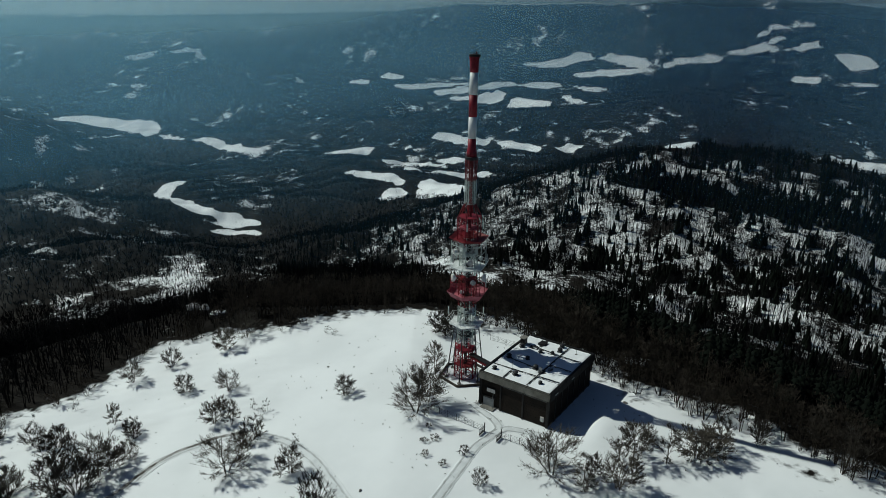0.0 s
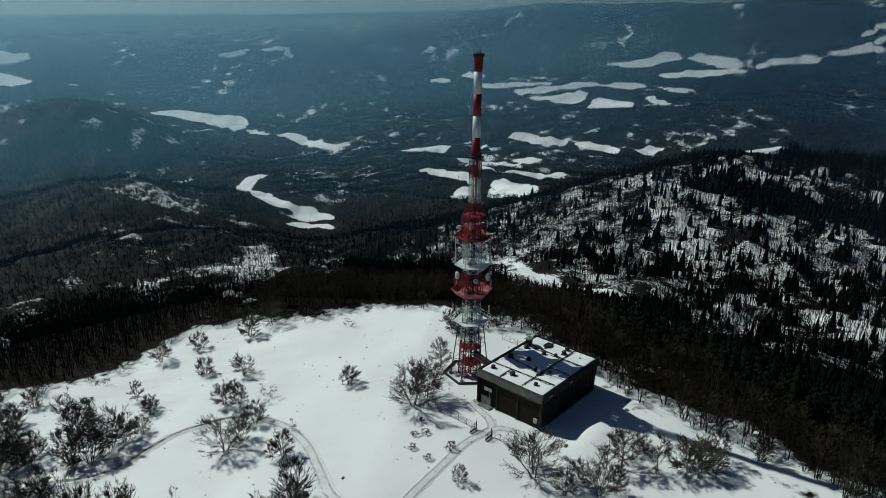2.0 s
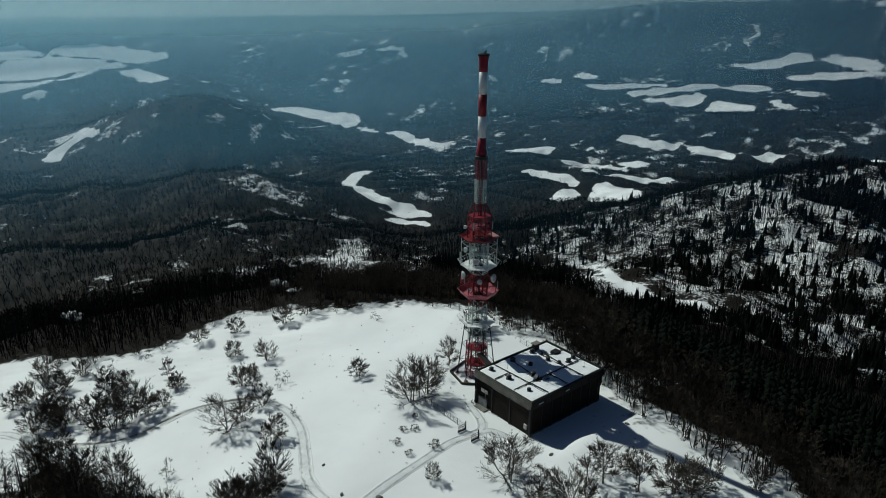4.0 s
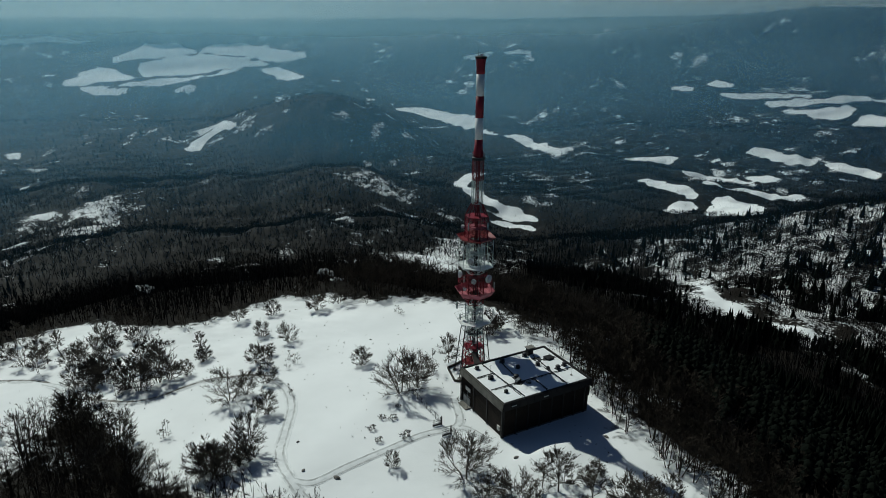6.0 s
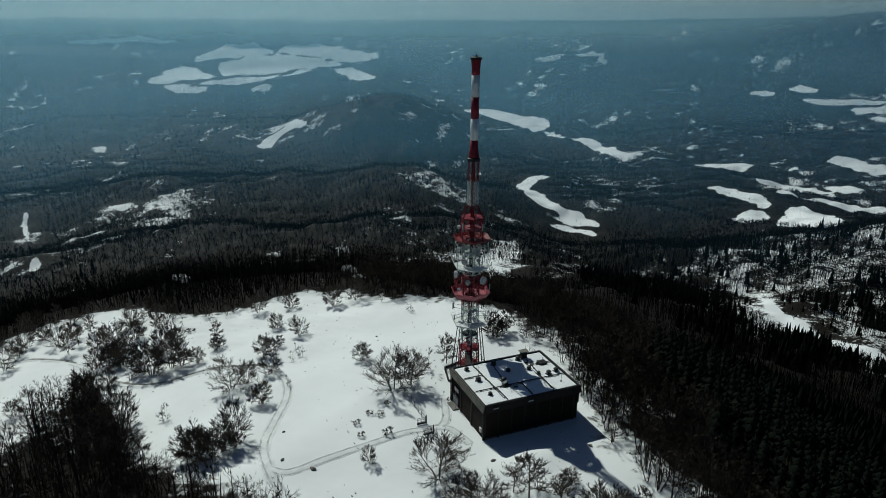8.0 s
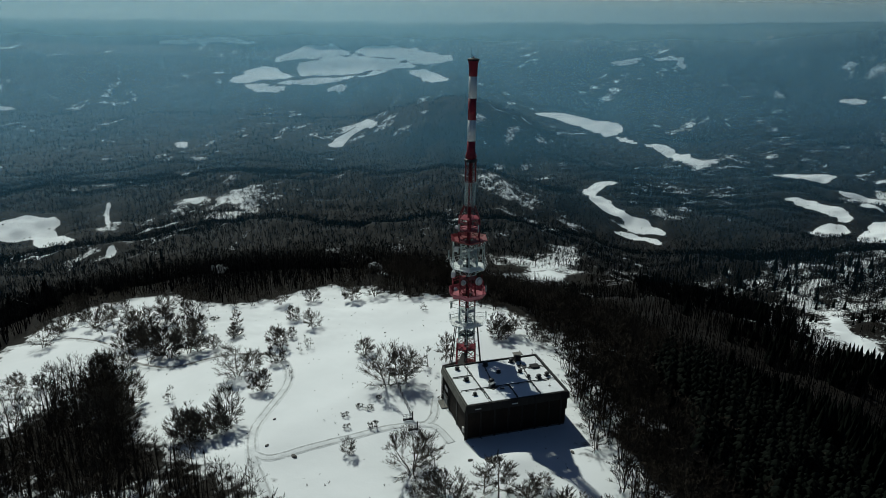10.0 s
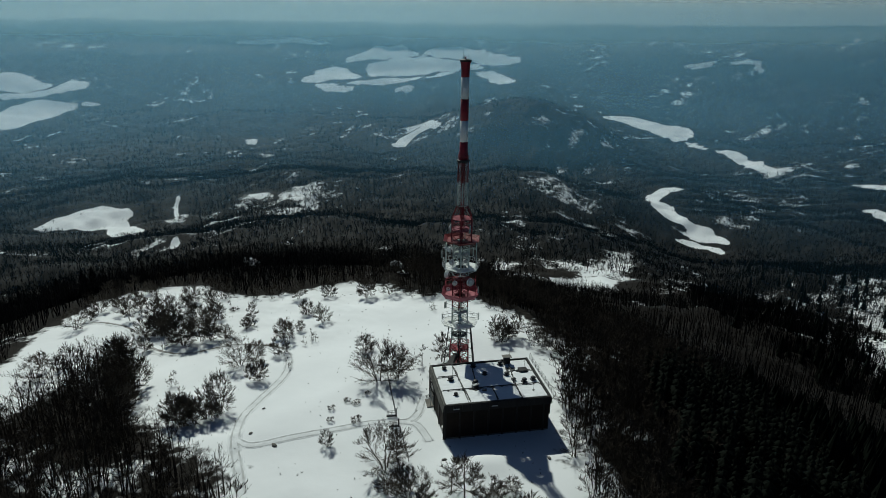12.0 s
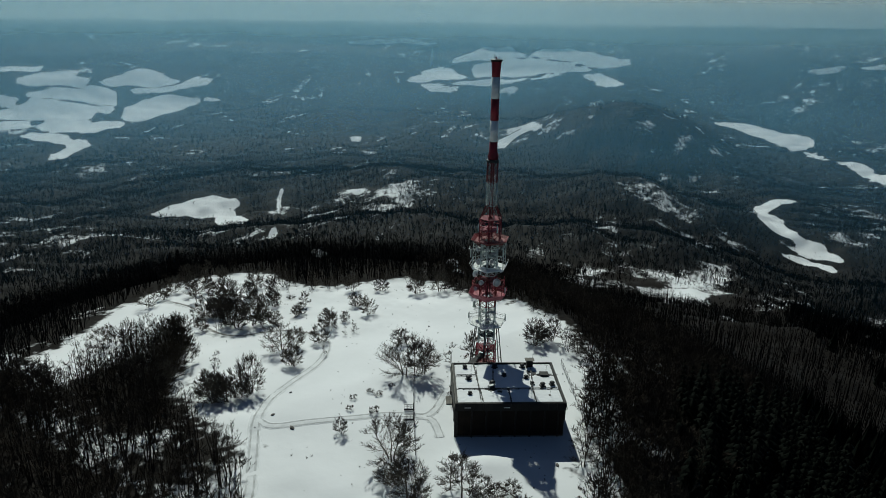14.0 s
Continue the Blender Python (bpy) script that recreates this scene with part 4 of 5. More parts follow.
def build_dish(z, azimuth, out, size):
    """A drum-shielded microwave dish on a stub arm; azimuth clockwise from north in plan."""
    a = radians(azimuth)
    c = Vector((TOWER[0] + out * math.sin(a), TOWER[1] + out * math.cos(a), z))
    ahead = Vector((math.sin(a), math.cos(a), 0))
    m = Matrix.Translation(c) @ ahead.to_track_quat("Z", "Y").to_matrix().to_4x4()
    root = thing("microwave_dish", m, "white drum-shaped microwave dish bolted to the tower", "dish antenna", "microwave dishes")
    part("drum", Shape().lathe([(size * 0.55, -0.35), (size, -0.05), (size, 0.45)], 22, caps=False), WHITE, root, smooth=True)
    part("back", Shape().lathe([(0.12, -0.6), (size * 0.3, -0.55), (size * 0.56, -0.34)], 18), STEEL, root, smooth=True)
    part("cover", Shape().lathe([(size * 0.985, 0.40), (size * 0.6, 0.5), (0.05, 0.54)], 22), LIGHT_PLATE, root, smooth=True)
    part("bracket", Shape().tube((0, 0, -0.55), (0, 0, -(out - 2.1)), 0.08), STEEL_DARK, root)
for z, az, out, size in ((27.6, 250, 3.7, 0.95), (27.5, 100, 3.9, 1.0), (27.1, 160, 3.3, 0.62), (34.2, 255, 3.2, 0.6), (32.4, 175, 3.4, 0.75), (33.0, 120, 3.3, 0.5), (24.6, 205, 3.2, 0.5), (39.8, 265, 3.4, 0.45), (17.2, 130, 3.2, 0.5)):
    build_dish(z, az, out, size)


def build_panel(z, azimuth, out, tall, wide):
    a = radians(azimuth)
    m = Matrix.Translation((TOWER[0] + out * math.sin(a), TOWER[1] + out * math.cos(a), z)) @ pose(0, 0, 0, 0, 0, -azimuth)
    root = thing("panel_antenna", m, "narrow upright panel antenna on a pipe bracket", "antenna", "panel antennas")
    part("radome", Shape().box(0, 0.08, 0, wide, 0.16, tall, chamfer=0.04), GREY_GREEN, root)
    part("pipe", Shape().tube((0, -0.14, -tall * 0.65), (0, -0.14, tall * 0.65), 0.045), STEEL, root)
    for s in (-0.3, 0.3):
        part("clamp", Shape().tube((0, -0.14, s * tall), (0, -(out - 2.0), s * tall), 0.04), STEEL_DARK, root)
for k, (z, az, out, tall, wide) in enumerate(((18.6, 262, 4.6, 1.7, 0.9), (17.4, 60, 4.9, 1.8, 0.3), (33.2, 235, 4.8, 2.0, 0.3), (33.2, 115, 4.8, 2.0, 0.3), (33.0, 355, 4.8, 2.0, 0.3), (24.6, 300, 4.8, 1.6, 0.3), (25.0, 70, 4.8, 1.6, 0.3),
                                             (35.0, 200, 3.0, 1.6, 0.3), (35.0, 145, 3.0, 1.6, 0.3), (41.0, 190, 3.3, 1.8, 0.3), (41.0, 100, 3.3, 1.8, 0.3), (17.6, 200, 4.9, 1.4, 0.3))):
    build_panel(z, az, out, tall, wide)


# cable bridge from the shaft to the roof edge
def build_bridge():
    foot, end = Vector((TOWER[0] + 1.4, TOWER[1] - 2.2, 6.6)), AT_HOUSE @ Vector((4.6, BD - 0.1, 7.9))
    m = Matrix.Translation((foot + end) / 2) @ (end - foot).to_track_quat("X", "Z").to_matrix().to_4x4()
    span = (end - foot).length
    root = thing("cable_bridge", m, "dark red covered cable bridge between tower and roof", "cable bridge")
    part("duct", Shape().box(0, 0, 0, span, 1.3, 0.2, chamfer=0.02), RED_DARK, root)
    part("cover", Shape().box(0, 0, 0.75, span, 1.5, 0.1, chamfer=0.02), FRAME_DARK, root)
    for s in (-0.62, 0.62):
        side = Shape()
        for k in range(7):
            x = -span / 2 + 0.1 + k * (span - 0.2) / 6
            bar(side, (x, s, 0), (x, s, 0.75), 0.04)
            if k < 6:
                bar(side, (x, s, 0), (x + (span - 0.2) / 6, s, 0.75), 0.035)
        part("side_frame", side, RED_DARK, root)
    part("cable", Shape().tube((-span / 2, 0.2, 0.2), (span / 2, 0.2, 0.2), 0.12), FRAME_DARK, root)
build_bridge()


# kerb of the tower's plinth
def build_kerb():
    root = thing("tower_kerb", AT_TOWER, "dark hexagonal concrete kerb round the tower foot", "kerb")
    for k in range(6):
        a, b = hexa(6.7, 0, k, 0), hexa(6.7, 0, k + 1, 0)
        d = (b - a).normalized()
        m = Matrix.Translation((a + b) / 2) @ d.to_track_quat("X", "Z").to_matrix().to_4x4()
        part("kerb_wall", Shape().box(0, 0, -0.1, (b - a).length + 0.1, 0.34, 1.3, m, 0.04), DIRT, root)
build_kerb()


# ---- tracks in the snow ----
def smooth_line(points, step):
    """A bending line through plan points, cut into short even steps."""
    pts = [Vector(p) for p in points]
    pts = [2 * pts[0] - pts[1]] + pts + [2 * pts[-1] - pts[-2]]
    out = []
    for i in range(1, len(pts) - 2):
        a, b, c, d = pts[i - 1:i + 3]
        n = max(1, int((c - b).length / step))
        for k in range(n):
            t = k / n
            out.append(0.5 * (2 * b + (c - a) * t + (2 * a - 5 * b + 4 * c - d) * t * t + (3 * b - a - 3 * c + d) * t ** 3))
    return out + [pts[-2]]


def ribbon(line, offset, half, lift, seed, crown=0.0):
    """A band lying on the snow beside a plan line, edges uneven."""
    rng = random.Random(seed)
    shape, row = Shape(), []
    for i, p in enumerate(line):
        d = (line[min(i + 1, len(line) - 1)] - line[max(i - 1, 0)]).normalized()
        n = Vector((-d.y, d.x))
        w = half * rng.uniform(0.75, 1.25)
        o = offset + rng.uniform(-0.06, 0.06)
        row.append([p + n * (o + s * w) for s in (-1, 0, 1)])
    flat = np.array([[q.x, q.y] for r in row for q in r])
    z = height(flat[:, 0], flat[:, 1])
    pts = [(x, y, h + lift + (crown if k % 3 == 1 else 0)) for k, ((x, y), h) in enumerate(zip(flat, z))]
    faces = []
    for i in range(len(row) - 1):
        for k in (0, 1):
            faces.append((3 * i + k, 3 * i + k + 1, 3 * i + 4 + k, 3 * i + 3 + k))
    return shape.add(pts, faces)


ROADS = {
    "hill": [(22, 82), (19.6, 88), (11, 92.3), (5.5, 94.8), (-5.4, 99.8), (-14.5, 106.5), (-20, 114.8), (-27, 125.3), (-35.5, 132.5), (-46.1, 136.0), (-55.5, 133.0), (-62, 127.5), (-66.5, 119.5), (-71.5, 114.0), (-80.5, 110.8), (-90, 111.8), (-101, 113.8), (-117, 115.6), (-130, 112.5), (-140, 105.5), (-147, 97)],
    "gate": [(-5.6, 100.2), (-1.9, 102.0), (1.2, 109.2), (5.4, 118.2), (9.2, 126.4), (12.6, 130.6), (14.6, 133.6), (13.6, 137.2), (10.8, 141.0), (8.6, 144.0)],
    "yard": [(13.2, 131.4), (16.2, 133.6), (19.4, 133.2), (23.8, 131.4)],
}
ROAD_LOOK = {"hill": ("vehicle track curving through the snow over the summit", 1.3), "gate": ("wheel track through the snow up to the gate", 1.0), "yard": ("faint wheel marks in front of the building", 1.1)}
for k, (key, points) in enumerate(ROADS.items()):
    line = smooth_line(points, 0.8)
    label, half = ROAD_LOOK[key]
    bed = tagged(part("snow_track", ribbon(line, 0, half, 0.05, 60 + k, 0.05), PACKED), label, "track", kind="structure")
    for side in (-0.78, 0.78):
        part("rut", ribbon(line, side, 0.2 if key != "yard" else 0.13, 0.085, 70 + k + int(side > 0) * 10), RUT, bed)
    if key != "yard":
        for side in (-1.0, 1.0):
            part("ridge", ribbon(line, side * (half + 0.1), 0.3, -0.02, 90 + k, 0.10), SNOW, bed)

# dark cut bank along the bend
bank_line = smooth_line([(-44, 137.2), (-52, 135.6), (-59, 131.4), (-64.5, 124), (-68.5, 117.3), (-76, 113.2), (-86, 112.6)], 0.7)
tagged(part("earth_bank", ribbon(bank_line, 0.2, 0.5, 0.1, 99, 0.1), EARTH_SNOW), "dark bare earth bank along the track", "bank", kind="structure")
bank_line = smooth_line([(-112, 116.6), (-122, 115.8), (-132, 112.4), (-139, 107.5), (-145, 101)], 0.7)
tagged(part("earth_bank", ribbon(bank_line, 0.2, 0.5, 0.1, 98, 0.1), EARTH_SNOW), "dark bare earth bank along the track", "bank", kind="structure")

# ---- wire fence and gate ----
def build_fence(a, b, count, label):
    a, b = Vector(a), Vector(b)
    root = thing("wire_fence", Matrix.Identity(4), label, "fence", "fences")
    spots = []
    for k in range(count):
        p = a.lerp(b, k / (count - 1))
        z = z_at(p.x, p.y)
        spots.append(Vector((p.x, p.y, z)))
        part("post", Shape().tube((p.x, p.y, z - 0.3), (p.x + 0.03 * (k % 3 - 1), p.y, z + 1.75), 0.05, sides=6), STEEL_DARK, root)
    for k in range(count - 1):
        wires = Shape()
        for h in (0.15, 0.55, 0.95, 1.35, 1.65):
            bar(wires, spots[k] + Vector((0, 0, h)), spots[k + 1] + Vector((0, 0, h)), 0.014)
        for m in range(6):
            q = spots[k].lerp(spots[k + 1], (m + 0.5) / 6)
            bar(wires, q + Vector((0, 0, 0.15)), q + Vector((0, 0, 1.65)), 0.010)
        part("wire_panel", wires, STEEL_DARK, root)
build_fence((-5.0, 143.2), (10.9, 132.6), 9, "low wire fence with thin posts in the snow")
build_fence((15.1, 130.0), (26.0, 123.2), 7, "low wire fence with thin posts in the snow")
build_fence((14.5, 178.2), (40.5, 161.0), 13, "wire fence along the edge of the wood")


def build_gate():
    root = thing("metal_gate", Matrix.Translation((0, 0, 0.0)), "open two-leaf metal gate across the track", "gate")
    for (px, py), (qx, qy) in (((11.3, 132.4), (10.0, 130.5)), ((14.9, 130.1), (13.7, 128.2))):
        z = z_at(px, py)
        p, q = Vector((px, py, z)), Vector((qx, qy, z))
        part("gate_post", Shape().box(px, py, z + 1.0, 0.22, 0.22, 2.6, chamfer=0.03), STEEL_DARK, root)
        leaf = Shape()
        for h in (0.2, 0.75, 1.3, 1.75):
            leaf.tube(p + Vector((0, 0, h)), q + Vector((0, 0, h)), 0.045)
        leaf = part("gate_leaf", leaf, STEEL_DARK, root)
        for k in range(7):
            f = (k + 0.5) / 7
            part("upright", Shape().tube(p.lerp(q, f) + Vector((0, 0, 0.2)), p.lerp(q, f) + Vector((0, 0, 1.75)), 0.03), STEEL_DARK, leaf)
        part("kick_plate", Shape().box(0, 0, 0.35, (q - p).length, 0.05, 0.5, Matrix.Translation((p + q) / 2) @ (q - p).to_track_quat("X", "Z").to_matrix().to_4x4()), STEEL_DARK, leaf)
build_gate()


# ---- rocks ----
def build_rock(x, y, size, tall, seed, label):
    """A broken outcrop: jagged stones leaning on each other, snow on the ledges."""
    rng = random.Random(seed)
    root = thing("rock_outcrop", Matrix.Translation((x, y, z_at(x, y))), label, "rock", "rock outcrops")
    for k in range(7):
        b = bmesh.new()
        bmesh.ops.create_icosphere(b, subdivisions=2, radius=1)
        s = Vector((rng.uniform(0.3, 0.6) * size, rng.uniform(0.25, 0.5) * size, rng.uniform(0.45, 1.0) * tall))
        off = Vector((rng.uniform(-0.8, 0.8) * size, rng.uniform(-0.5, 0.5) * size, s.z * 0.25))
        for v in b.verts:
            v.co *= 1 + 0.35 * noise.noise(v.co * 1.7 + Vector((seed + k, 0, 0)))
            v.co = Vector((v.co.x * s.x, v.co.y * s.y, v.co.z * s.z)) + off
        shape = Shape().add([v.co.copy() for v in b.verts], [[v.index for v in f.verts] for f in b.faces])
        stone = part("stone", shape, ROCK, root)
        top = [f for f in b.faces if f.normal.z > 0.55]
        keep = {v.index: i for i, v in enumerate(sorted({v for f in top for v in f.verts}, key=lambda v: v.index))}
        pts = [b.verts[i].co + Vector((0, 0, 0.16)) for i in keep] if not b.verts.ensure_lookup_table() else []
        part("snow_cap", Shape().add(pts, [[keep[v.index] for v in f.verts] for f in top]), SNOW, stone, smooth=True)
        b.free()
build_rock(-84, 216, 4.0, 3.2, 1, "snow-capped grey rock outcrop at the crest")
build_rock(-76, 211, 2.6, 2.0, 2, "snow-capped grey rock outcrop at the crest")
build_rock(-160, 189, 5.0, 3.4, 3, "snow-topped dark rock ledge above the wood")


def build_stone(x, y, s, seed):
    b = bmesh.new()
    bmesh.ops.create_icosphere(b, subdivisions=2, radius=1)
    for v in b.verts:
        v.co *= 1 + 0.3 * noise.noise(v.co * 1.5 + Vector((seed, 3, 0)))
        v.co = Vector((v.co.x * s, v.co.y * s * 0.6, v.co.z * s * 0.45))
    root = part("boulder", Shape().add([v.co.copy() for v in b.verts], [[v.index for v in f.verts] for f in b.faces]), ROCK)
    b.free()
    root.matrix_world = pose(x, y, z_at(x, y) + 0.1, 0, 0, seed * 50)
    tagged(root, "dark boulder half sunk in the snow", "boulder", "boulders")
for k, (x, y, s) in enumerate(((1.4, 105.6, 0.8), (31.2, 128.8, 0.6), (-6.0, 104.0, 0.5), (46.0, 146.0, 0.6), (-30.0, 165.0, 0.35), (-14, 112, 0.4))):
    build_stone(x, y, s, k)


# ---- bare trees ----
class Growth:
    """Triangles of one plant."""

    def __init__(self):
        self.points, self.tris = [], []

    def spike(self, p, q, r):
        """A three-sided twig that runs out to a point."""
        w = (q - p).normalized()
        a = w.orthogonal().normalized()
        b = w.cross(a)
        k = len(self.points)
        self.points += [p + r * a, p - r * 0.5 * a + r * 0.87 * b, p - r * 0.5 * a - r * 0.87 * b, q]
        self.tris += [(k, k + 1, k + 3), (k + 1, k + 2, k + 3), (k + 2, k, k + 3)]

    def blade(self, p, q, r):
        """The slimmest far twig."""
        w = (q - p).normalized()
        a = w.cross(Vector((0.4, 0.3, 0.86))).normalized() * r
        k = len(self.points)
        self.points += [p + a, p - a, q]
        self.tris += [(k, k + 1, k + 2)]

    def limb(self, line, r0, r1, sides):
        """A bent tapering limb along a line of points."""
        k, n = len(self.points), len(line)
        for i, p in enumerate(line):
            w = (line[min(i + 1, n - 1)] - line[max(i - 1, 0)]).normalized()
            a = w.cross(Vector((0.31, 0.87, 0.17))).normalized()
            b = w.cross(a)
            r = r0 + (r1 - r0) * i / (n - 1)
            self.points += [p + r * (math.cos(2 * math.pi * s / sides) * a + math.sin(2 * math.pi * s / sides) * b) for s in range(sides)]
        for i in range(n - 1):
            for s in range(sides):
                u, v = k + i * sides + s, k + i * sides + (s + 1) % sides
                self.tris += [(u, v, v + sides), (u, v + sides, u + sides)]

    def arrays(self):
        return np.array([tuple(p) for p in self.points], np.float32).reshape(-1, 3), np.array(self.tris, np.int32).reshape(-1, 3)


def grow_tree(seed, tall, spread, stems=1, boughs=9, shoots=5, twigs=5, thick=1.0, low=0.25, plain=False, twig=0.024):
    """A leafless broadleaf with a domed crown: stems, boughs, shoots (wood) and twigs (crown). spread: crown half-width."""
    rng = random.Random(seed)
    wood, crown = Growth(), Growth()
    mid = tall * (0.42 + 0.3 * low)

    def dome(turn, rise):
        """A point of the crown's outline, by compass turn and rise in radians."""
        up = math.sin(rise) * ((tall - mid) if rise > 0 else mid * 0.9)
        return Vector((math.cos(turn) * math.cos(rise) * spread, math.sin(turn) * math.cos(rise) * spread, mid + up))

    def stray(k):
        return Vector((rng.uniform(-k, k), rng.uniform(-k, k), rng.uniform(-0.6 * k, k)))

    for s in range(stems):
        turn = rng.uniform(-0.4, 0.4) + s * 6.28 / stems
        rise = rng.uniform(1.35, 1.55) if s == 0 else rng.uniform(0.45, 1.3)
        tip = dome(turn, rise) * rng.uniform(0.88, 1.0)
        foot = Vector((math.cos(turn), math.sin(turn), 0)) * (0.0 if stems == 1 else 0.05 * spread + 0.1)
        bend = Vector((foot.x * 2 + tip.x * 0.3, foot.y * 2 + tip.y * 0.3, tip.z * 0.55))
        line = []
        for i in range(6):
            f = i / 5
            p = foot * (1 - f) ** 2 + bend * 2 * f * (1 - f) + tip * f * f
            line.append(p + Vector((rng.uniform(-1, 1), rng.uniform(-1, 1), 0)) * 0.018 * tall * (0 < i) - Vector((0, 0, 0.4 if i == 0 else 0)))
        r = 0.013 * tall * thick * (1.0 if stems == 1 else 0.75)
        wood.limb([line[0], line[2], line[5]] if plain else line, r * 1.3, r * 0.18, 3 if plain else 5)
        for _ in range(boughs):
            f = low + (0.9 - low) * rng.random()
            i = min(4, int(f * 5))
            p = line[i].lerp(line[i + 1], f * 5 - i)
            a = rng.uniform(0, 6.28) if stems == 1 else turn + rng.gauss(0, 1.0)
            e = dome(a, max(-0.85, min(1.5, -0.85 + 2.2 * f + rng.uniform(-0.35, 0.4)))) * rng.uniform(0.8, 0.97)
            if (e - p).length > 0.75 * tall:
                e = p.lerp(e, 0.6)
            run = (e - p).length
            d = (e - p).normalized()
            q = p.lerp(e, 0.5) + Vector((d.x, d.y, -0.5)) * 0.09 * run + stray(0.05 * run)
            rb = r * (0.52 - 0.3 * f)
            if plain:
                wood.spike(p, e, rb)
            else:
                wood.limb([p, q, e], rb, rb * 0.22, 3)
            for _ in range(shoots):
                g = rng.uniform(0.12, 1.0)
                b0 = p.lerp(q, g * 2) if g < 0.5 else q.lerp(e, g * 2 - 1)
                out = (b0 - Vector((0, 0, mid * 0.6))).normalized()
                dd = (d * 0.6 + out * 0.6 + stray(0.8) + Vector((0, 0, 0.4))).normalized()
                b1 = b0 + dd * min(spread, 0.5 * tall) * rng.uniform(0.2, 0.42)
                wood.spike(b0, b1, max(0.018, rb * 0.35))
                for _ in range(twigs):
                    c0 = b0.lerp(b1, rng.uniform(0.1, 1.0))
                    c1 = c0 + (dd + stray(0.95) + Vector((0, 0, 0.35))).normalized() * rng.uniform(0.5, 1.1) * (0.3 + 0.05 * tall)
                    (crown.blade if plain else crown.spike)(c0, c1, twig)
    return wood.arrays(), crown.arrays()


def grow_conifer(seed, tall, spread, tiers, sprays):
    """A spruce: tapering stem and whorls of drooping, ragged sprays."""
    rng = random.Random(seed)
    wood, crown = Growth(), Growth()
    wood.limb([Vector((0, 0, -0.4)), Vector((0, 0, tall * 0.5)), Vector((0, 0, tall * 0.98))], 0.013 * tall, 0.02, 4)
    for t in range(tiers):
        f = t / tiers
        z = tall * (0.08 + 0.9 * f)
        reach = spread * (1 - f) ** 0.85 + 0.15
        for k in range(sprays):
            a = 6.28 * (k + 0.5 * (t % 2)) / sprays + rng.uniform(-0.2, 0.2)
            l = reach * rng.uniform(0.7, 1.15)
            out = Vector((math.cos(a), math.sin(a), 0))
            side = Vector((-math.sin(a), math.cos(a), 0))
            p, q = Vector((0, 0, z + 0.06 * tall)), out * l + Vector((0, 0, z - 0.25 * l * rng.uniform(0.6, 1.4)))
            m = p.lerp(q, 0.55)
            w = l * 0.36
            n = len(crown.points)
            crown.points += [p, m + side * w, q, m - side * w, m + Vector((0, 0, 0.12 * l))]
            crown.tris += [(n, n + 1, n + 4), (n + 1, n + 2, n + 4), (n + 2, n + 3, n + 4), (n + 3, n, n + 4)]
    return wood.arrays(), crown.arrays()


def plant(name, kind, wood_mat, twig_mat, label, category, group):
    """A first tree of its kind, waiting at the origin to be copied."""
    (wp, wt), (cp, ct) = kind
    root = thing(name, Matrix.Identity(4), label, category, group)
    for n, p, t, mat in (("trunk", wp, wt, wood_mat), ("crown", cp, ct, twig_mat)):
        ob = new(n, big_mesh(n, p, t, mat))
        ob.parent = root
    return root


KINDS = {
    "tree": [plant("bare_tree", grow_tree(11 + k, 11, (3.8, 5.6, 3.4, 5.0)[k], (1, 3, 2, 5)[k], (26, 14, 18, 10)[k], 10, 8, (1.0, 1.1, 0.9, 0.8)[k], (0.16, 0.08, 0.12, 0.10)[k], twig=0.033), BARK_PALE, TWIG_PALE,
                   ("slim leafless tree standing in the snow", "broad leafless tree with low spreading limbs in snow", "leafless tree with three stems in snow", "leafless tree with several stems in snow")[k], "tree", "trees of the clearing") for k in range(4)],
    "bush": [plant("bare_bush", grow_tree(31 + k, 5.5, (2.9, 2.6)[k], (9, 10)[k], 6, 6, 6, 0.8, 0.04, twig=0.036), BARK, TWIG,
                   "dense dark leafless bush standing in the snow", "bush", "bushes of the clearing") for k in range(2)],
    "pale": [plant("pale_bush", grow_tree(41 + k, 6.0, (2.6, 2.9)[k], 12, 5, 6, 7, 0.6, 0.06, twig=0.034), BARK_PALE, TWIG_PALE,
                   "pale brown many-stemmed leafless thicket in the snow", "bush", "bushes of the clearing") for k in range(2)],
    "sapling": [plant("sapling", grow_tree(51, 4.0, 1.0, 2, 6, 4, 4, 0.7, 0.1), BARK, TWIG, "thin leafless sapling in the open snow", "tree", "saplings")],
    "scrub": [plant("low_scrub", grow_tree(61, 1.5, 1.9, 8, 4, 5, 6, 0.9, 0.02, twig=0.03), BARK, TWIG, "low dark scrub poking through the snow", "bush", "low scrub")],
    "dense": [plant("dense_tree", grow_tree(71, 11, 4.6, 9, 8, 6, 9, 0.7, 0.04, twig=0.036), BARK, TWIG_DARK, "very dense dark twiggy tree standing in the snow", "tree", "trees of the clearing")],
}
USED = {}


def put(kind, x, y, tall, which=0, wide=1.0):
    """Stands a plant of that kind and height at (x, y)."""
    first = KINDS[kind][which % len(KINDS[kind])]
    nominal = {"tree": 11, "bush": 5.5, "pale": 6, "sapling": 4, "scrub": 2.6, "dense": 11}[kind]
    s = tall / nominal
    m = pose(x, y, z_at(x, y) - 0.05, 0, 0, (x * 37 + y * 53) % 360)
    ob = first if first not in USED else copy_thing(first, m)
    USED[first] = True
    ob.matrix_basis = m @ Matrix.Diagonal((s * wide, s * wide, s, 1))


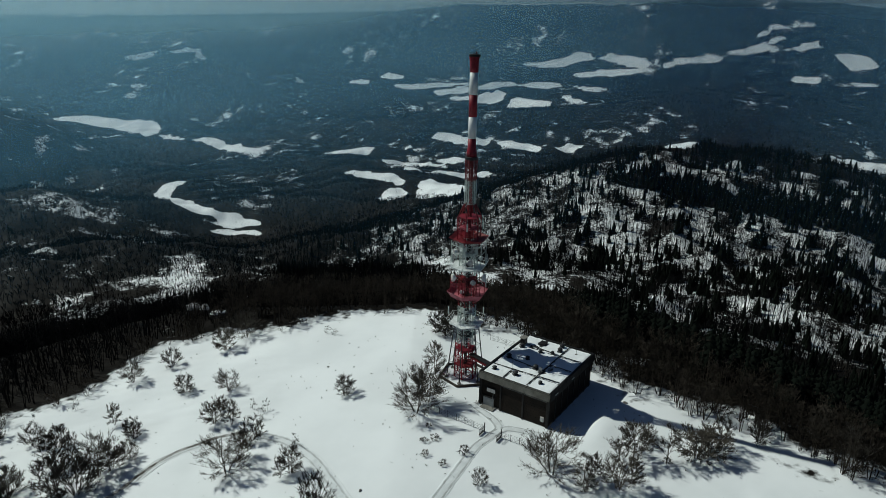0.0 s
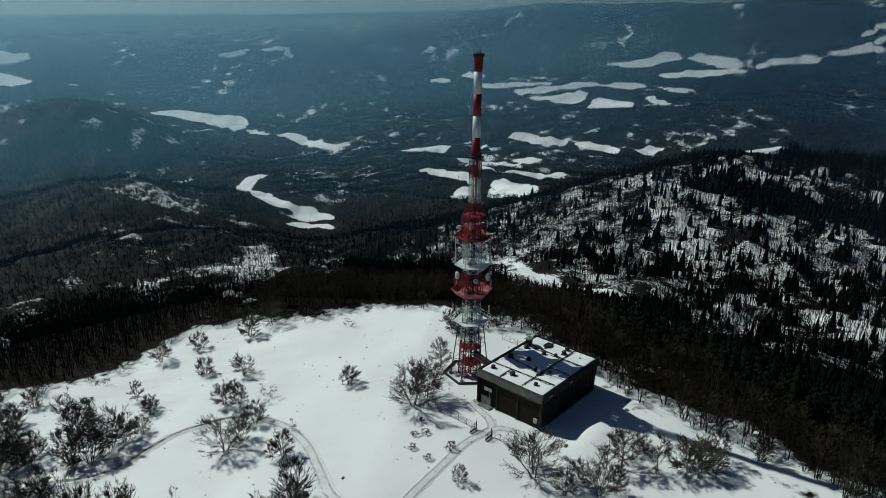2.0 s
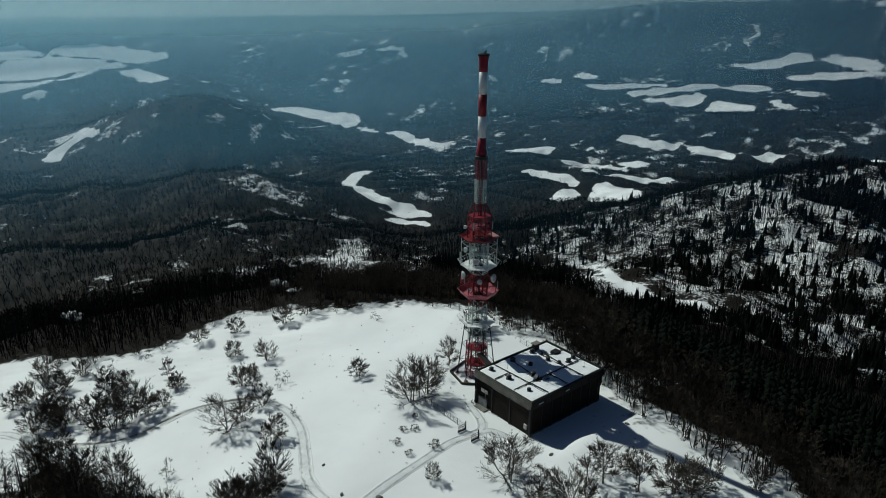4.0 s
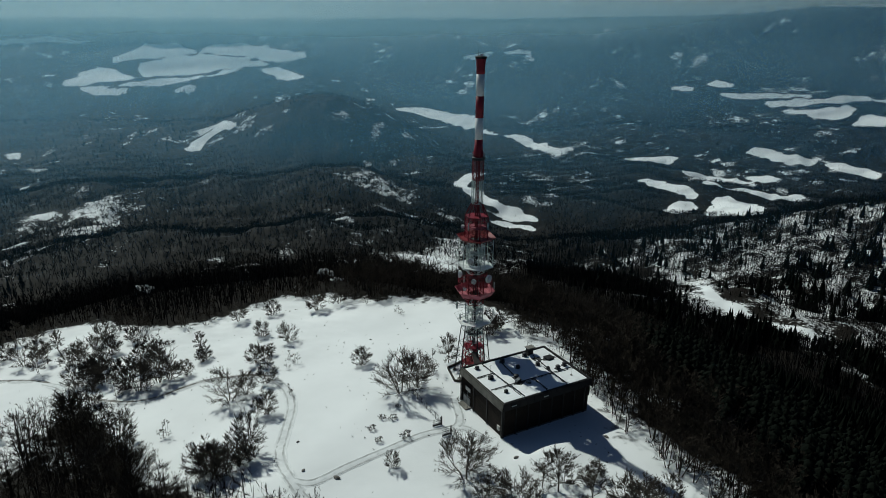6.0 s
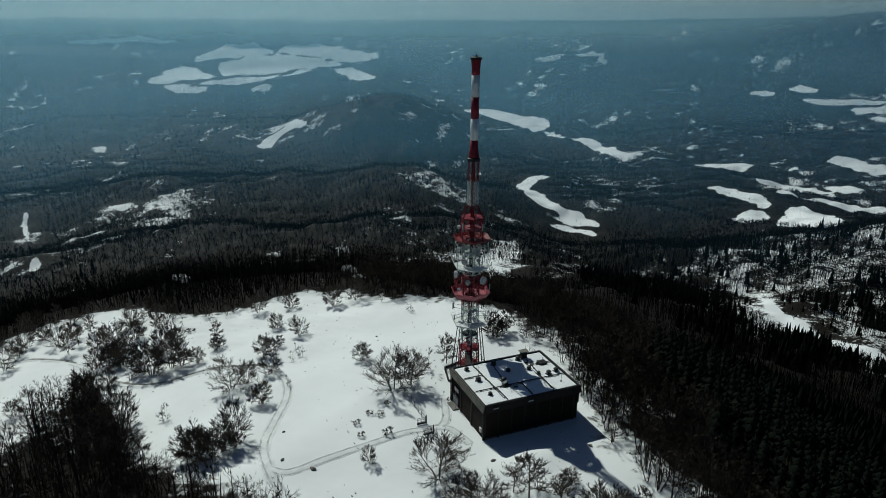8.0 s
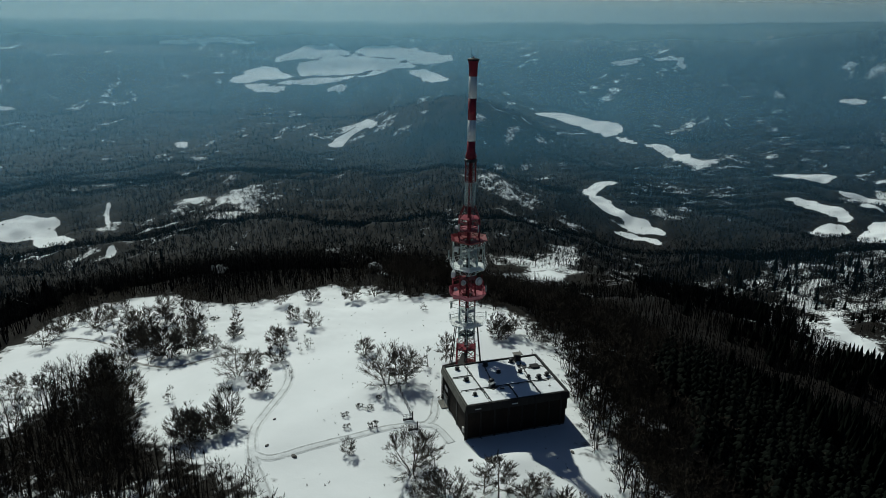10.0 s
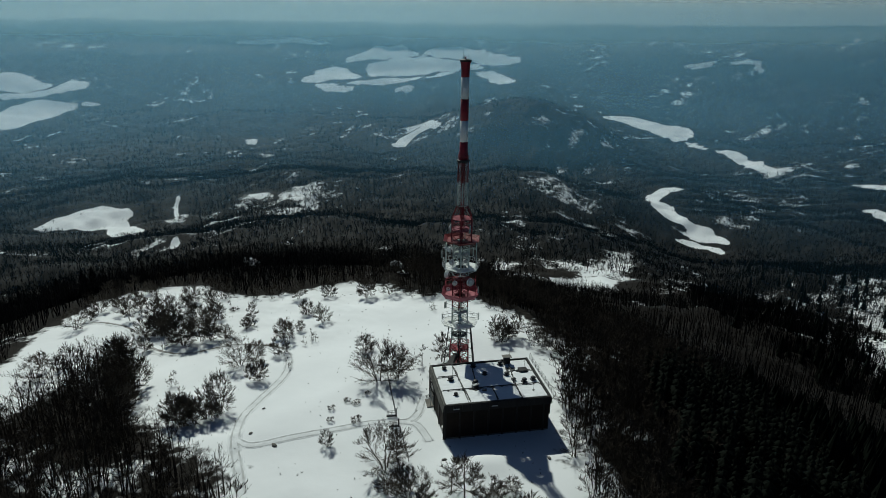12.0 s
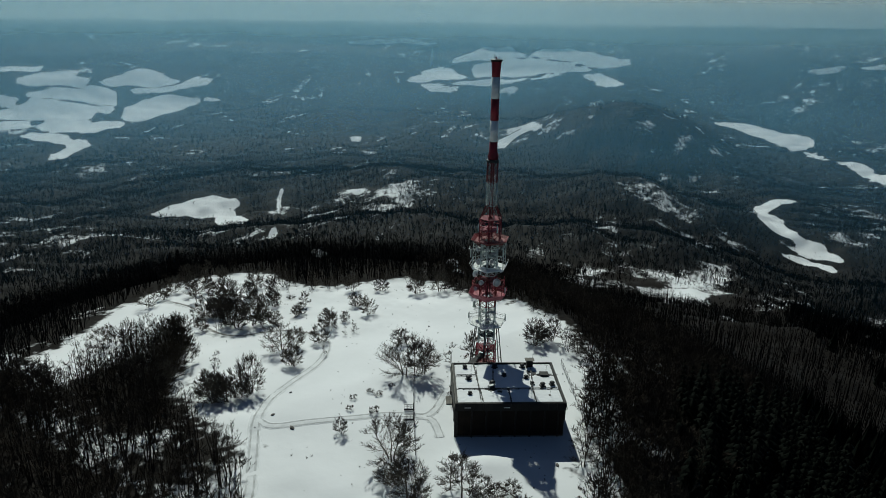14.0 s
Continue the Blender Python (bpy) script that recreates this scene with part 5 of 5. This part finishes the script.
# the open part of the clearing, round the mast and the building
put("tree", -4.4, 139.8, 10.6, 1, 1.25)
put("tree", -3.8, 142.8, 9.5, 2, 0.9)
put("tree", -2.0, 144.2, 10.4, 3, 1.0)
put("sapling", -2.9, 153.7, 6.5, 0, 1.2)
put("tree", -0.9, 159.1, 8.8, 2, 1.1)
put("bush", 1.8, 180.5, 5.8, 1, 1.3)
put("bush", 2.0, 185.1, 4.6, 0, 1.0)
put("bush", -53.7, 148.1, 3.8, 1, 0.9)
put("sapling", -45.4, 146.7, 3.6, 0, 1.0)
put("tree", -44.4, 122.0, 9.1, 1, 1.35)
put("pale", -29.8, 119.8, 6.8, 0, 0.9)
put("tree", -42.3, 125.9, 7.4, 3, 0.9)
put("dense", -21.6, 104.5, 11.0, 0, 0.85)
put("pale", -25.2, 96.7, 6.7, 1, 1.0)
put("pale", -20.8, 97.7, 7.1, 0, 1.0)
put("pale", -21.1, 100.7, 8.4, 1, 0.9)
put("pale", -19.4, 102.7, 4.4, 0, 0.9)
put("scrub", -2.0, 128.0, 1.5, 0, 1.3)
put("scrub", 0.2, 129.2, 1.5, 0, 1.5)
put("scrub", -1.3, 133.8, 1.4, 0, 1.2)
put("scrub", 6.6, 124.3, 3.0, 0, 0.8)
put("scrub", -1.7, 123.2, 2.0, 0, 0.9)
put("scrub", 2.2, 120.1, 2.1, 0, 0.8)
put("scrub", 10.4, 143.9, 1.2, 0, 1.5)
put("bush", 9.7, 113.7, 4.4, 0, 0.75)
put("tree", 23.5, 121.9, 7.2, 2, 0.9)
put("tree", 30.8, 115.8, 6.8, 0, 1.0)
put("tree", 33.2, 117.1, 6.3, 2, 0.9)
put("tree", 30.7, 113.1, 5.8, 3, 1.0)
put("tree", 39.3, 122.8, 8.0, 0, 1.05)
put("tree", 42.5, 126.7, 5.6, 2, 1.0)
put("pale", 46.6, 128.6, 3.4, 0, 1.3)
put("pale", 47.7, 131.8, 3.6, 1, 1.1)
put("tree", 24.5, 118.1, 10.1, 1, 1.3)
put("tree", 37.3, 114.1, 9.4, 3, 1.1)
put("tree", 42.6, 123.2, 10.1, 0, 1.15)
put("tree", 40.5, 114.8, 6.8, 2, 1.0)
put("tree", 49.4, 122.8, 9.3, 0, 1.0)
put("pale", 56.5, 125.3, 7.6, 0, 1.5)
put("pale", 59.3, 125.7, 7.0, 1, 1.4)
put("bush", -81.4, 120.1, 9.5, 1, 1.0)
put("dense", -87.5, 130.3, 9.1, 0, 0.9)
put("bush", -76.3, 119.6, 9.5, 0, 1.0)
put("tree", -74.4, 124.8, 12.0, 3, 1.0)
put("tree", -83.5, 131.6, 8.3, 2, 0.9)
put("pale", -72.2, 127.0, 7.8, 0, 1.0)
put("pale", -69.8, 130.5, 5.0, 1, 1.0)
put("bush", -73.0, 139.6, 4.5, 0, 0.9)
put("tree", -80.7, 146.2, 6.2, 2, 1.1)
put("tree", -91.2, 119.1, 8.9, 0, 1.1)
put("tree", -107.1, 126.7, 11.2, 1, 1.0)
put("bush", -97.0, 120.6, 7.7, 1, 1.1)
put("pale", -82.2, 110.0, 5.8, 0, 0.9)
put("sapling", -89.1, 109.6, 7.2, 0, 1.3)
put("sapling", -77.5, 113.8, 5.7, 0, 1.3)
put("sapling", -111.2, 137.5, 7.1, 0, 1.2)
put("sapling", -81.2, 111.2, 4.4, 0, 1.0)
put("bush", -67.9, 159.7, 5.6, 1, 1.0)
put("tree", -55.2, 157.5, 7.1, 3, 1.0)
put("tree", -48.9, 140.5, 7.1, 2, 1.0)
put("pale", -53.7, 142.0, 6.5, 0, 1.1)
put("bush", -41.8, 133.4, 6.2, 0, 0.95)
put("sapling", -41.8, 145.4, 4.0, 0, 1.2)
put("sapling", -42.6, 142.2, 3.5, 0, 1.0)
put("tree", -31.7, 118.3, 5.4, 2, 0.9)
put("sapling", -47.0, 103.3, 4.4, 0, 1.2)
put("sapling", -31.0, 129.5, 3.7, 0, 1.0)
put("bush", -23.1, 150.1, 5.2, 1, 1.15)
put("sapling", -31.6, 185.2, 2.4, 0, 1.6)
put("scrub", -96.5, 147.7, 2.3, 0, 1.4)
put("bush", -98.8, 141.1, 6, 0, 1.0)
put("bush", -92.6, 121.2, 7.5, 0, 1.0)
put("pale", -98.5, 116.2, 7.5, 1, 1.0)
put("bush", -95.0, 118.5, 7, 1, 1.0)
put("bush", -104.0, 128.0, 7, 0, 1.0)
put("bush", -91.1, 138.7, 6, 1, 1.0)
put("sapling", -96.0, 156.0, 4, 0, 1.0)
put("sapling", -104.0, 150.0, 4, 0, 1.0)
put("tree", -86.0, 168.0, 8, 3, 1.0)
put("bush", -74.0, 141.5, 4.5, 0, 1.0)
# rim of the clearing and the copse south-west of it
put("bush", -0.5, 182.5, 7, 0)
put("tree", 3.0, 186.0, 8, 2)
put("tree", 63.0, 129.0, 8, 2)
put("tree", 88.1, 122.8, 9, 1)
put("bush", 72, 131, 6, 1)
put("sapling", -34.0, 187.0, 3.0, 0, 1.6)
put("sapling", -46.9, 104.2, 4.8)
put("pale", -25.5, 95.5, 8.5, 0, 1.1)
put("pale", -22.0, 95.0, 8.0, 1)
put("pale", -64.4, 183.1, 8, 0)
put("tree", -60.0, 190.2, 9, 1)
put("bush", -109.5, 136.0, 7, 1)
put("pale", -117.0, 130.0, 7, 0)
put("tree", -123.0, 120.0, 9, 2)
put("tree", -128.0, 126.0, 8, 0)
put("bush", -78.0, 176.0, 6, 0)
put("bush", -112.0, 146.0, 6, 1)
put("pale", -124.0, 144.0, 8, 1)
put("bush", -70.1, 57.9, 9, 0, 1.3)
put("bush", -63.0, 55.0, 8, 1, 1.2)
put("bush", -59.5, 61.0, 7, 0)
put("bush", -68.0, 62.0, 7, 1)
put("dense", -45, 91, 10)
put("dense", -54, 96.5, 11)
put("dense", -63, 98, 10)
put("dense", -37, 86, 10)
put("tree", -132.0, 104.0, 9, 1)
put("pale", -140.0, 112.0, 7, 0)
put("dense", -71.5, 97.5, 11)
put("dense", -79.0, 101.5, 9, 0, 1.1)
put("tree", -84.5, 104.0, 8, 3)
put("tree", -60.0, 93.0, 12, 2)
put("tree", -50.0, 88.0, 11, 3)
put("bush", -44.3, 88.5, 4, 0, 1.4)
put("tree", -87.5, 80.0, 8, 1)
put("tree", -94.0, 84.0, 7, 2)
put("bush", -90.0, 88.0, 5, 1)
put("bush", -62.4, 54.0, 8, 0, 1.3)
put("tree", -40.0, 82.0, 12, 0)
put("tree", -33.0, 84.5, 11, 1)
put("tree", -147.5, 118.0, 8, 3)
put("bush", -150.0, 125.0, 6, 0)
put("tree", -135.4, 122.7, 9, 1)
put("pale", -135.9, 128.8, 7, 0)
put("tree", -136.1, 135.0, 8, 2)
put("bush", -172.5, 134.1, 7, 1)
put("tree", -162.8, 136.2, 9, 0)
put("pale", -158.2, 141.1, 6, 1)
put("bush", -117.6, 126.4, 6, 0)
put("tree", -171.4, 129.0, 8, 3)


# ---- woods ----
def spread_copies(kinds, xs, ys, sizes, wides, seed):
    """All trees of a wood as one cloud of triangles."""
    rng = np.random.RandomState(seed)
    zs = height(xs, ys)
    pick = rng.randint(0, len(kinds), len(xs))
    points, tris, base = [], [], 0
    for k, (p, t) in enumerate(kinds):
        idx = np.nonzero(pick == k)[0]
        if not len(idx):
            continue
        a = rng.uniform(0, 2 * np.pi, len(idx))
        c, s, sz, w = np.cos(a)[:, None], np.sin(a)[:, None], sizes[idx][:, None], (sizes[idx] * wides[idx])[:, None]
        x = (p[None, :, 0] * c - p[None, :, 1] * s) * w + xs[idx][:, None]
        y = (p[None, :, 0] * s + p[None, :, 1] * c) * w + ys[idx][:, None]
        z = p[None, :, 2] * sz + zs[idx][:, None]
        points.append(np.stack([x, y, z], 2).reshape(-1, 3))
        tris.append((t[None] + (base + np.arange(len(idx)) * len(p))[:, None, None]).reshape(-1, 3))
        base += len(idx) * len(p)
    return np.concatenate(points), np.concatenate(tris)


def merged(kind):
    (a, s), (b, t) = kind
    return np.concatenate([a, b]), np.concatenate([s, t + len(a)])


def stub_tree(seed, arms, stem=0.022, arm=0.03, reach=0.2):
    """A far tree in a few slim blades: stem and upswept boughs; one metre tall."""
    rng = random.Random(seed)
    g = Growth()
    g.spike(Vector((0, 0, -0.03)), Vector((rng.uniform(-0.03, 0.03), rng.uniform(-0.03, 0.03), 1)), stem)
    for k in range(arms):
        a = 6.28 * k / arms + rng.uniform(-0.5, 0.5)
        z = rng.uniform(0.12, 0.5)
        w = rng.uniform(0.4, 1.0) * reach
        g.blade(Vector((math.cos(a) * w, math.sin(a) * w, min(1.0, z + rng.uniform(0.35, 0.6)))), Vector((math.cos(a) * 0.02, math.sin(a) * 0.02, z)), arm)
    return g.arrays()


def stub_conifer(seed, sides, tiers=((0.05, 0.6, 0.2), (0.35, 1.0, 0.14))):
    rng = random.Random(seed)
    g = Growth()
    for z0, z1, r in tiers:
        k = len(g.points)
        g.points += [Vector((math.cos(6.28 * s / sides) * r * rng.uniform(0.7, 1.2), math.sin(6.28 * s / sides) * r * rng.uniform(0.7, 1.2), z0 + rng.uniform(-0.04, 0.04))) for s in range(sides)] + [Vector((0, 0, z1))]
        g.tris += [(k + s, k + (s + 1) % sides, k + sides) for s in range(sides)]
    return g.arrays()


def scatter(x0, x1, y0, y1, gap, seed):
    """A loosened grid of places."""
    rng = np.random.RandomState(seed)
    gx, gy = np.meshgrid(np.arange(x0, x1, gap), np.arange(y0, y1, gap))
    return (gx + rng.uniform(-0.5, 0.5, gx.shape) * gap).ravel(), (gy + rng.uniform(-0.5, 0.5, gy.shape) * gap).ravel(), rng


def wood(name, kinds, x, y, tall, rng, mat, label, wide=1.0):
    if not len(x):
        return
    p, t = spread_copies(kinds, x, y, tall, wide * rng.uniform(0.8, 1.25, len(x)), 5)
    tagged(new(name, big_mesh(name, p, t, mat)), label, "forest", kind="stuff")


def spruce_share(x, y):
    """Where conifers stand among the bare trees."""
    near = 0.97 * dark_wood(x, y)
    mid = np.maximum(ease(ripple(x, y, 170, 21), 0.15, 0.6) * ease(hill_side(x, y), 0.2, 0.6) * 0.8, 1.6 * hill_crest(x, y))
    far = 0.12 * ease(ripple(x, y, 600, 22), 0.35, 0.8)
    return np.maximum(np.maximum(near, mid), far)


def unit(kind, tall):
    p, t = kind
    return p / tall, t


NEAR_TREES = [unit(merged(grow_tree(101 + k, 14, 4.2, 2, 7, 4, 6, 1.25, 0.22, True, 0.045)), 14) for k in range(5)]
EDGE_TREES = [unit(merged(grow_tree(91 + k, 10, 3.7, 3, 6, 5, 5, 1.15, 0.06, True, 0.065)), 10) for k in range(5)]
SLOPE_TREES = [unit(merged(grow_tree(131 + k, 14, 3.6, 1, 7, 1, 2, 1.3, 0.30, True, 0.12)), 14) for k in range(5)]
MID_TREES = [unit(merged(grow_tree(121 + k, 14, 4.8, 2, 4, 1, 3, 1.1, 0.30, True, 0.13)), 14) for k in range(5)]
NEAR_FIRS = [unit(merged(grow_conifer(141 + k, 14, 2.8, 8, 7)), 14) for k in range(3)]
MID_FIRS = [stub_conifer(151 + k, 8, ((0.04, 0.45, 0.24), (0.22, 0.62, 0.20), (0.4, 0.8, 0.15), (0.6, 1.0, 0.10))) for k in range(5)]
FAR_TREES = [stub_tree(161 + k, 4) for k in range(6)]
FAR_FIRS = [stub_conifer(181 + k, 5) for k in range(4)]

# summit woods
x, y, rng = scatter(-230, 260, 36, 330, 3.3, 41)
r = np.hypot(x - 10, y - 130)
ok = (openness(x, y) < -1.0) & (r < 225) & ((r < 118) | (rng.random_sample(len(x)) < 0.68 + 0.32 * (x < 0))) & ((y > 92) | (x < 40)) & ((x < 130) | (y > 120)) & ((x < 0) | (y > 186) | (edge_distance(x, y, CLEARING) < -18) | (rng.random_sample(len(x)) < 0.97))
x, y, r = x[ok], y[ok], r[ok]
fir = rng.random_sample(len(x)) < 0.97 * dark_wood(x, y)
close = r < 118
belt = close & ~fir & (x > 15) & (y < 190)
# slope beech takes the darker wood, with crown shade in its colour
for name, kinds, pick, mat, lo, hi, label in (("summit_wood", NEAR_TREES, ~fir & close & ~belt, SUMMIT_WOOD, 8, 14, "dense bare beech wood on the summit slopes"), ("slope_wood", MID_TREES, ~fir & ~close, SHADED_WOOD, 9, 15, "bare beech wood on the upper slopes"),
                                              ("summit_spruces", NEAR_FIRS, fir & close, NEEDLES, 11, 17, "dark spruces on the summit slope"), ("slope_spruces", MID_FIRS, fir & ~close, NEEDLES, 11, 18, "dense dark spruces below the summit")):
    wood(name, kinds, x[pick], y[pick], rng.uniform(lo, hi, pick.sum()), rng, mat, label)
wood("edge_wood", EDGE_TREES, x[belt], y[belt], rng.uniform(7, 12.5, belt.sum()), rng, SUMMIT_WOOD, "crooked low-branched bare trees along the edge of the clearing")

# ragged fringe of small trees along the north and west edge
x, y, rng = scatter(-175, 22, 120, 206, 2.6, 50)
deep = edge_distance(x, y, CLEARING)
ok = (deep > -2) & (deep < 11) & (rng.random_sample(len(x)) < 0.42 * ease(11 - deep, 0, 11) * ease(ripple(x, y, 24, 51, 3), -0.35, 0.3)) & ((y > 185) | (x < -90))
x, y = x[ok], y[ok]
wood("edge_wood", EDGE_TREES, x, y, rng.uniform(3.0, 8.0, len(x)), rng, SUMMIT_WOOD, "ragged fringe of small bare trees at the edge of the snow", 1.1)

# low growth under the crest trees
x, y, rng = scatter(-235, 30, 140, 300, 4.3, 48)
ok = (openness(x, y) < -3) & (np.hypot(x - 10, y - 130) < 205) & (np.hypot(x - 10, y - 130) > 60)
x, y = x[ok], y[ok]
wood("undergrowth", [unit(merged(grow_tree(231 + k, 7, 2.6, 2, 4, 2, 3, 0.9, 0.1, True, 0.17)), 7) for k in range(4)], x, y, rng.uniform(3.5, 7.5, len(x)), rng, SHADED_WOOD, "dark twiggy undergrowth below the crest trees")

# stalks and tufts that stick out of the snow
x, y, rng = scatter(-120, 95, 85, 200, 1.5, 46)
odds = 0.035 + 0.30 * ease(ripple(x, y, 22, 47, 3), 0.45, 0.9)
ok = (openness(x, y) > 1) & (rng.random_sample(len(x)) < odds)
x, y = x[ok], y[ok]


def tuft(seed):
    rng = random.Random(seed)
    g = Growth()
    for _ in range(4):
        a = rng.uniform(0, 6.28)
        g.spike(Vector((0, 0, -0.05)), Vector((math.cos(a) * 0.45, math.sin(a) * 0.45, rng.uniform(0.4, 1))), 0.09)
    return g.arrays()


p, t = spread_copies([tuft(k) for k in range(4)], x, y, rng.uniform(0.18, 0.55, len(x)), np.full(len(x), 1.4), 6)
tagged(new("dry_tufts", big_mesh("dry_tufts", p, t, TWIG)), "dry stalks and tufts poking out of the snow", "grass", kind="stuff")

def edge_low(deep, size):
    """Trees that stay lower towards the rim of a field."""
    return size * (0.3 + 0.7 * ease(-deep, 3, 42))


# slopes below
x, y, rng = scatter(-560, 480, 20, 680, 6.0, 42)
r, around = np.hypot(x - 10, y - 130), np.degrees(np.arctan2(x - 60, y - 20))
deep = openness(x, y)
ok = (deep < -1.5) & (r >= 225) & (r < 550) & (hill_side(x, y) < 0.25) & (around > -95) & (around < 42)
x, y, deep = x[ok], y[ok], deep[ok]
fir = rng.random_sample(len(x)) < spruce_share(x, y)
wood("slope_wood", SLOPE_TREES, x[~fir], y[~fir], edge_low(deep[~fir], rng.uniform(10, 16, (~fir).sum())), rng, SHADED_WOOD, "bare beech wood on the slopes below the summit")
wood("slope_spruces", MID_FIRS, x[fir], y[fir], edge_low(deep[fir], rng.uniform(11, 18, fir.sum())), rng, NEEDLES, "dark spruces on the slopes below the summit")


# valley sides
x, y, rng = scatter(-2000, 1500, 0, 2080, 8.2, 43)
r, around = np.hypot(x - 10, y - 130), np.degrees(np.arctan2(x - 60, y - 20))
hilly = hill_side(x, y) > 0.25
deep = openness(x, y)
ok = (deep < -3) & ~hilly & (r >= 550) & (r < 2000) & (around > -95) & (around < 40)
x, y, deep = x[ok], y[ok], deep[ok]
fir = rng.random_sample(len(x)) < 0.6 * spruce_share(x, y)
wood("valley_wood", FAR_TREES, x[~fir], y[~fir], edge_low(deep[~fir], rng.uniform(8, 13, (~fir).sum())), rng, SHADED_WOOD, "bare grey-brown woods over the valley sides", 1.5)
wood("valley_spruces", FAR_FIRS, x[fir], y[fir], edge_low(deep[fir], rng.uniform(10, 15, fir.sum())), rng, NEEDLES, "dark spruces scattered over the valley sides")

# single trees in and along the valley fields
x, y, rng = scatter(-1700, 1100, 300, 2500, 14, 49)
deep = openness(x, y)
ok = (deep > 1) & (rng.random_sample(len(x)) < 0.06 + 0.25 * (deep < 7)) & (np.hypot(x - 10, y - 130) > 480)
x, y = x[ok], y[ok]
wood("field_trees", FAR_TREES, x, y, rng.uniform(3, 7, len(x)), rng, SHADED_WOOD, "single bare trees along the snowy valley fields", 1.9)

# slim trunks on the snowy hill across the valley, with clumps of conifers
x, y, rng = scatter(-230, 1000, 360, 1290, 3.9, 45)
deep = openness(x, y)
ok = (deep < -3) & (hill_side(x, y) >= 0.25) & (np.hypot(x - 10, y - 130) > 226)
x, y, deep = x[ok], y[ok], deep[ok]
clump = ease(ripple(x, y, 62, 23, 2), 0.55, 0.7) * ease(x - 0.45 * (y - 930), 60, 240)
fir = rng.random_sample(len(x)) < np.maximum(0.02 + 0.45 * clump, 0.34 * hill_crest(x, y))
wood("hill_wood", [stub_tree(221 + k, 3, 0.016, 0.017, 0.12) for k in range(6)], x[~fir], y[~fir], edge_low(deep[~fir], rng.uniform(9, 16, (~fir).sum())), rng, SHADED_WOOD, "slim bare trunks on the snowy hill across the valley", 1.0)
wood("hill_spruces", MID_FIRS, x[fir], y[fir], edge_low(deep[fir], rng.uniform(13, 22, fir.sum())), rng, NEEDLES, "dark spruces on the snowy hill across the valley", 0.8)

# far hills
x, y, rng = scatter(-3900, 2700, 100, 4000, 16.5, 44)
r, around = np.hypot(x - 10, y - 130), np.degrees(np.arctan2(x - 60, y - 20))
deep = openness(x, y)
ok = (deep < -4) & (r >= 2000) & (r < 3950) & (around > -93) & (around < 38)
x, y, deep = x[ok], y[ok], deep[ok]
fir = rng.random_sample(len(x)) < 0.06 + 0.5 * spruce_share(x, y)
wood("far_wood", [stub_tree(201 + k, 3) for k in range(5)], x[~fir], y[~fir], edge_low(deep[~fir], rng.uniform(8, 13, (~fir).sum())), rng, SHADED_WOOD, "bare woods on the far hills", 2.0)
wood("far_spruces", FAR_FIRS, x[fir], y[fir], edge_low(deep[fir], rng.uniform(8, 12, fir.sum())), rng, NEEDLES, "dark spruces on the far hills", 1.7)
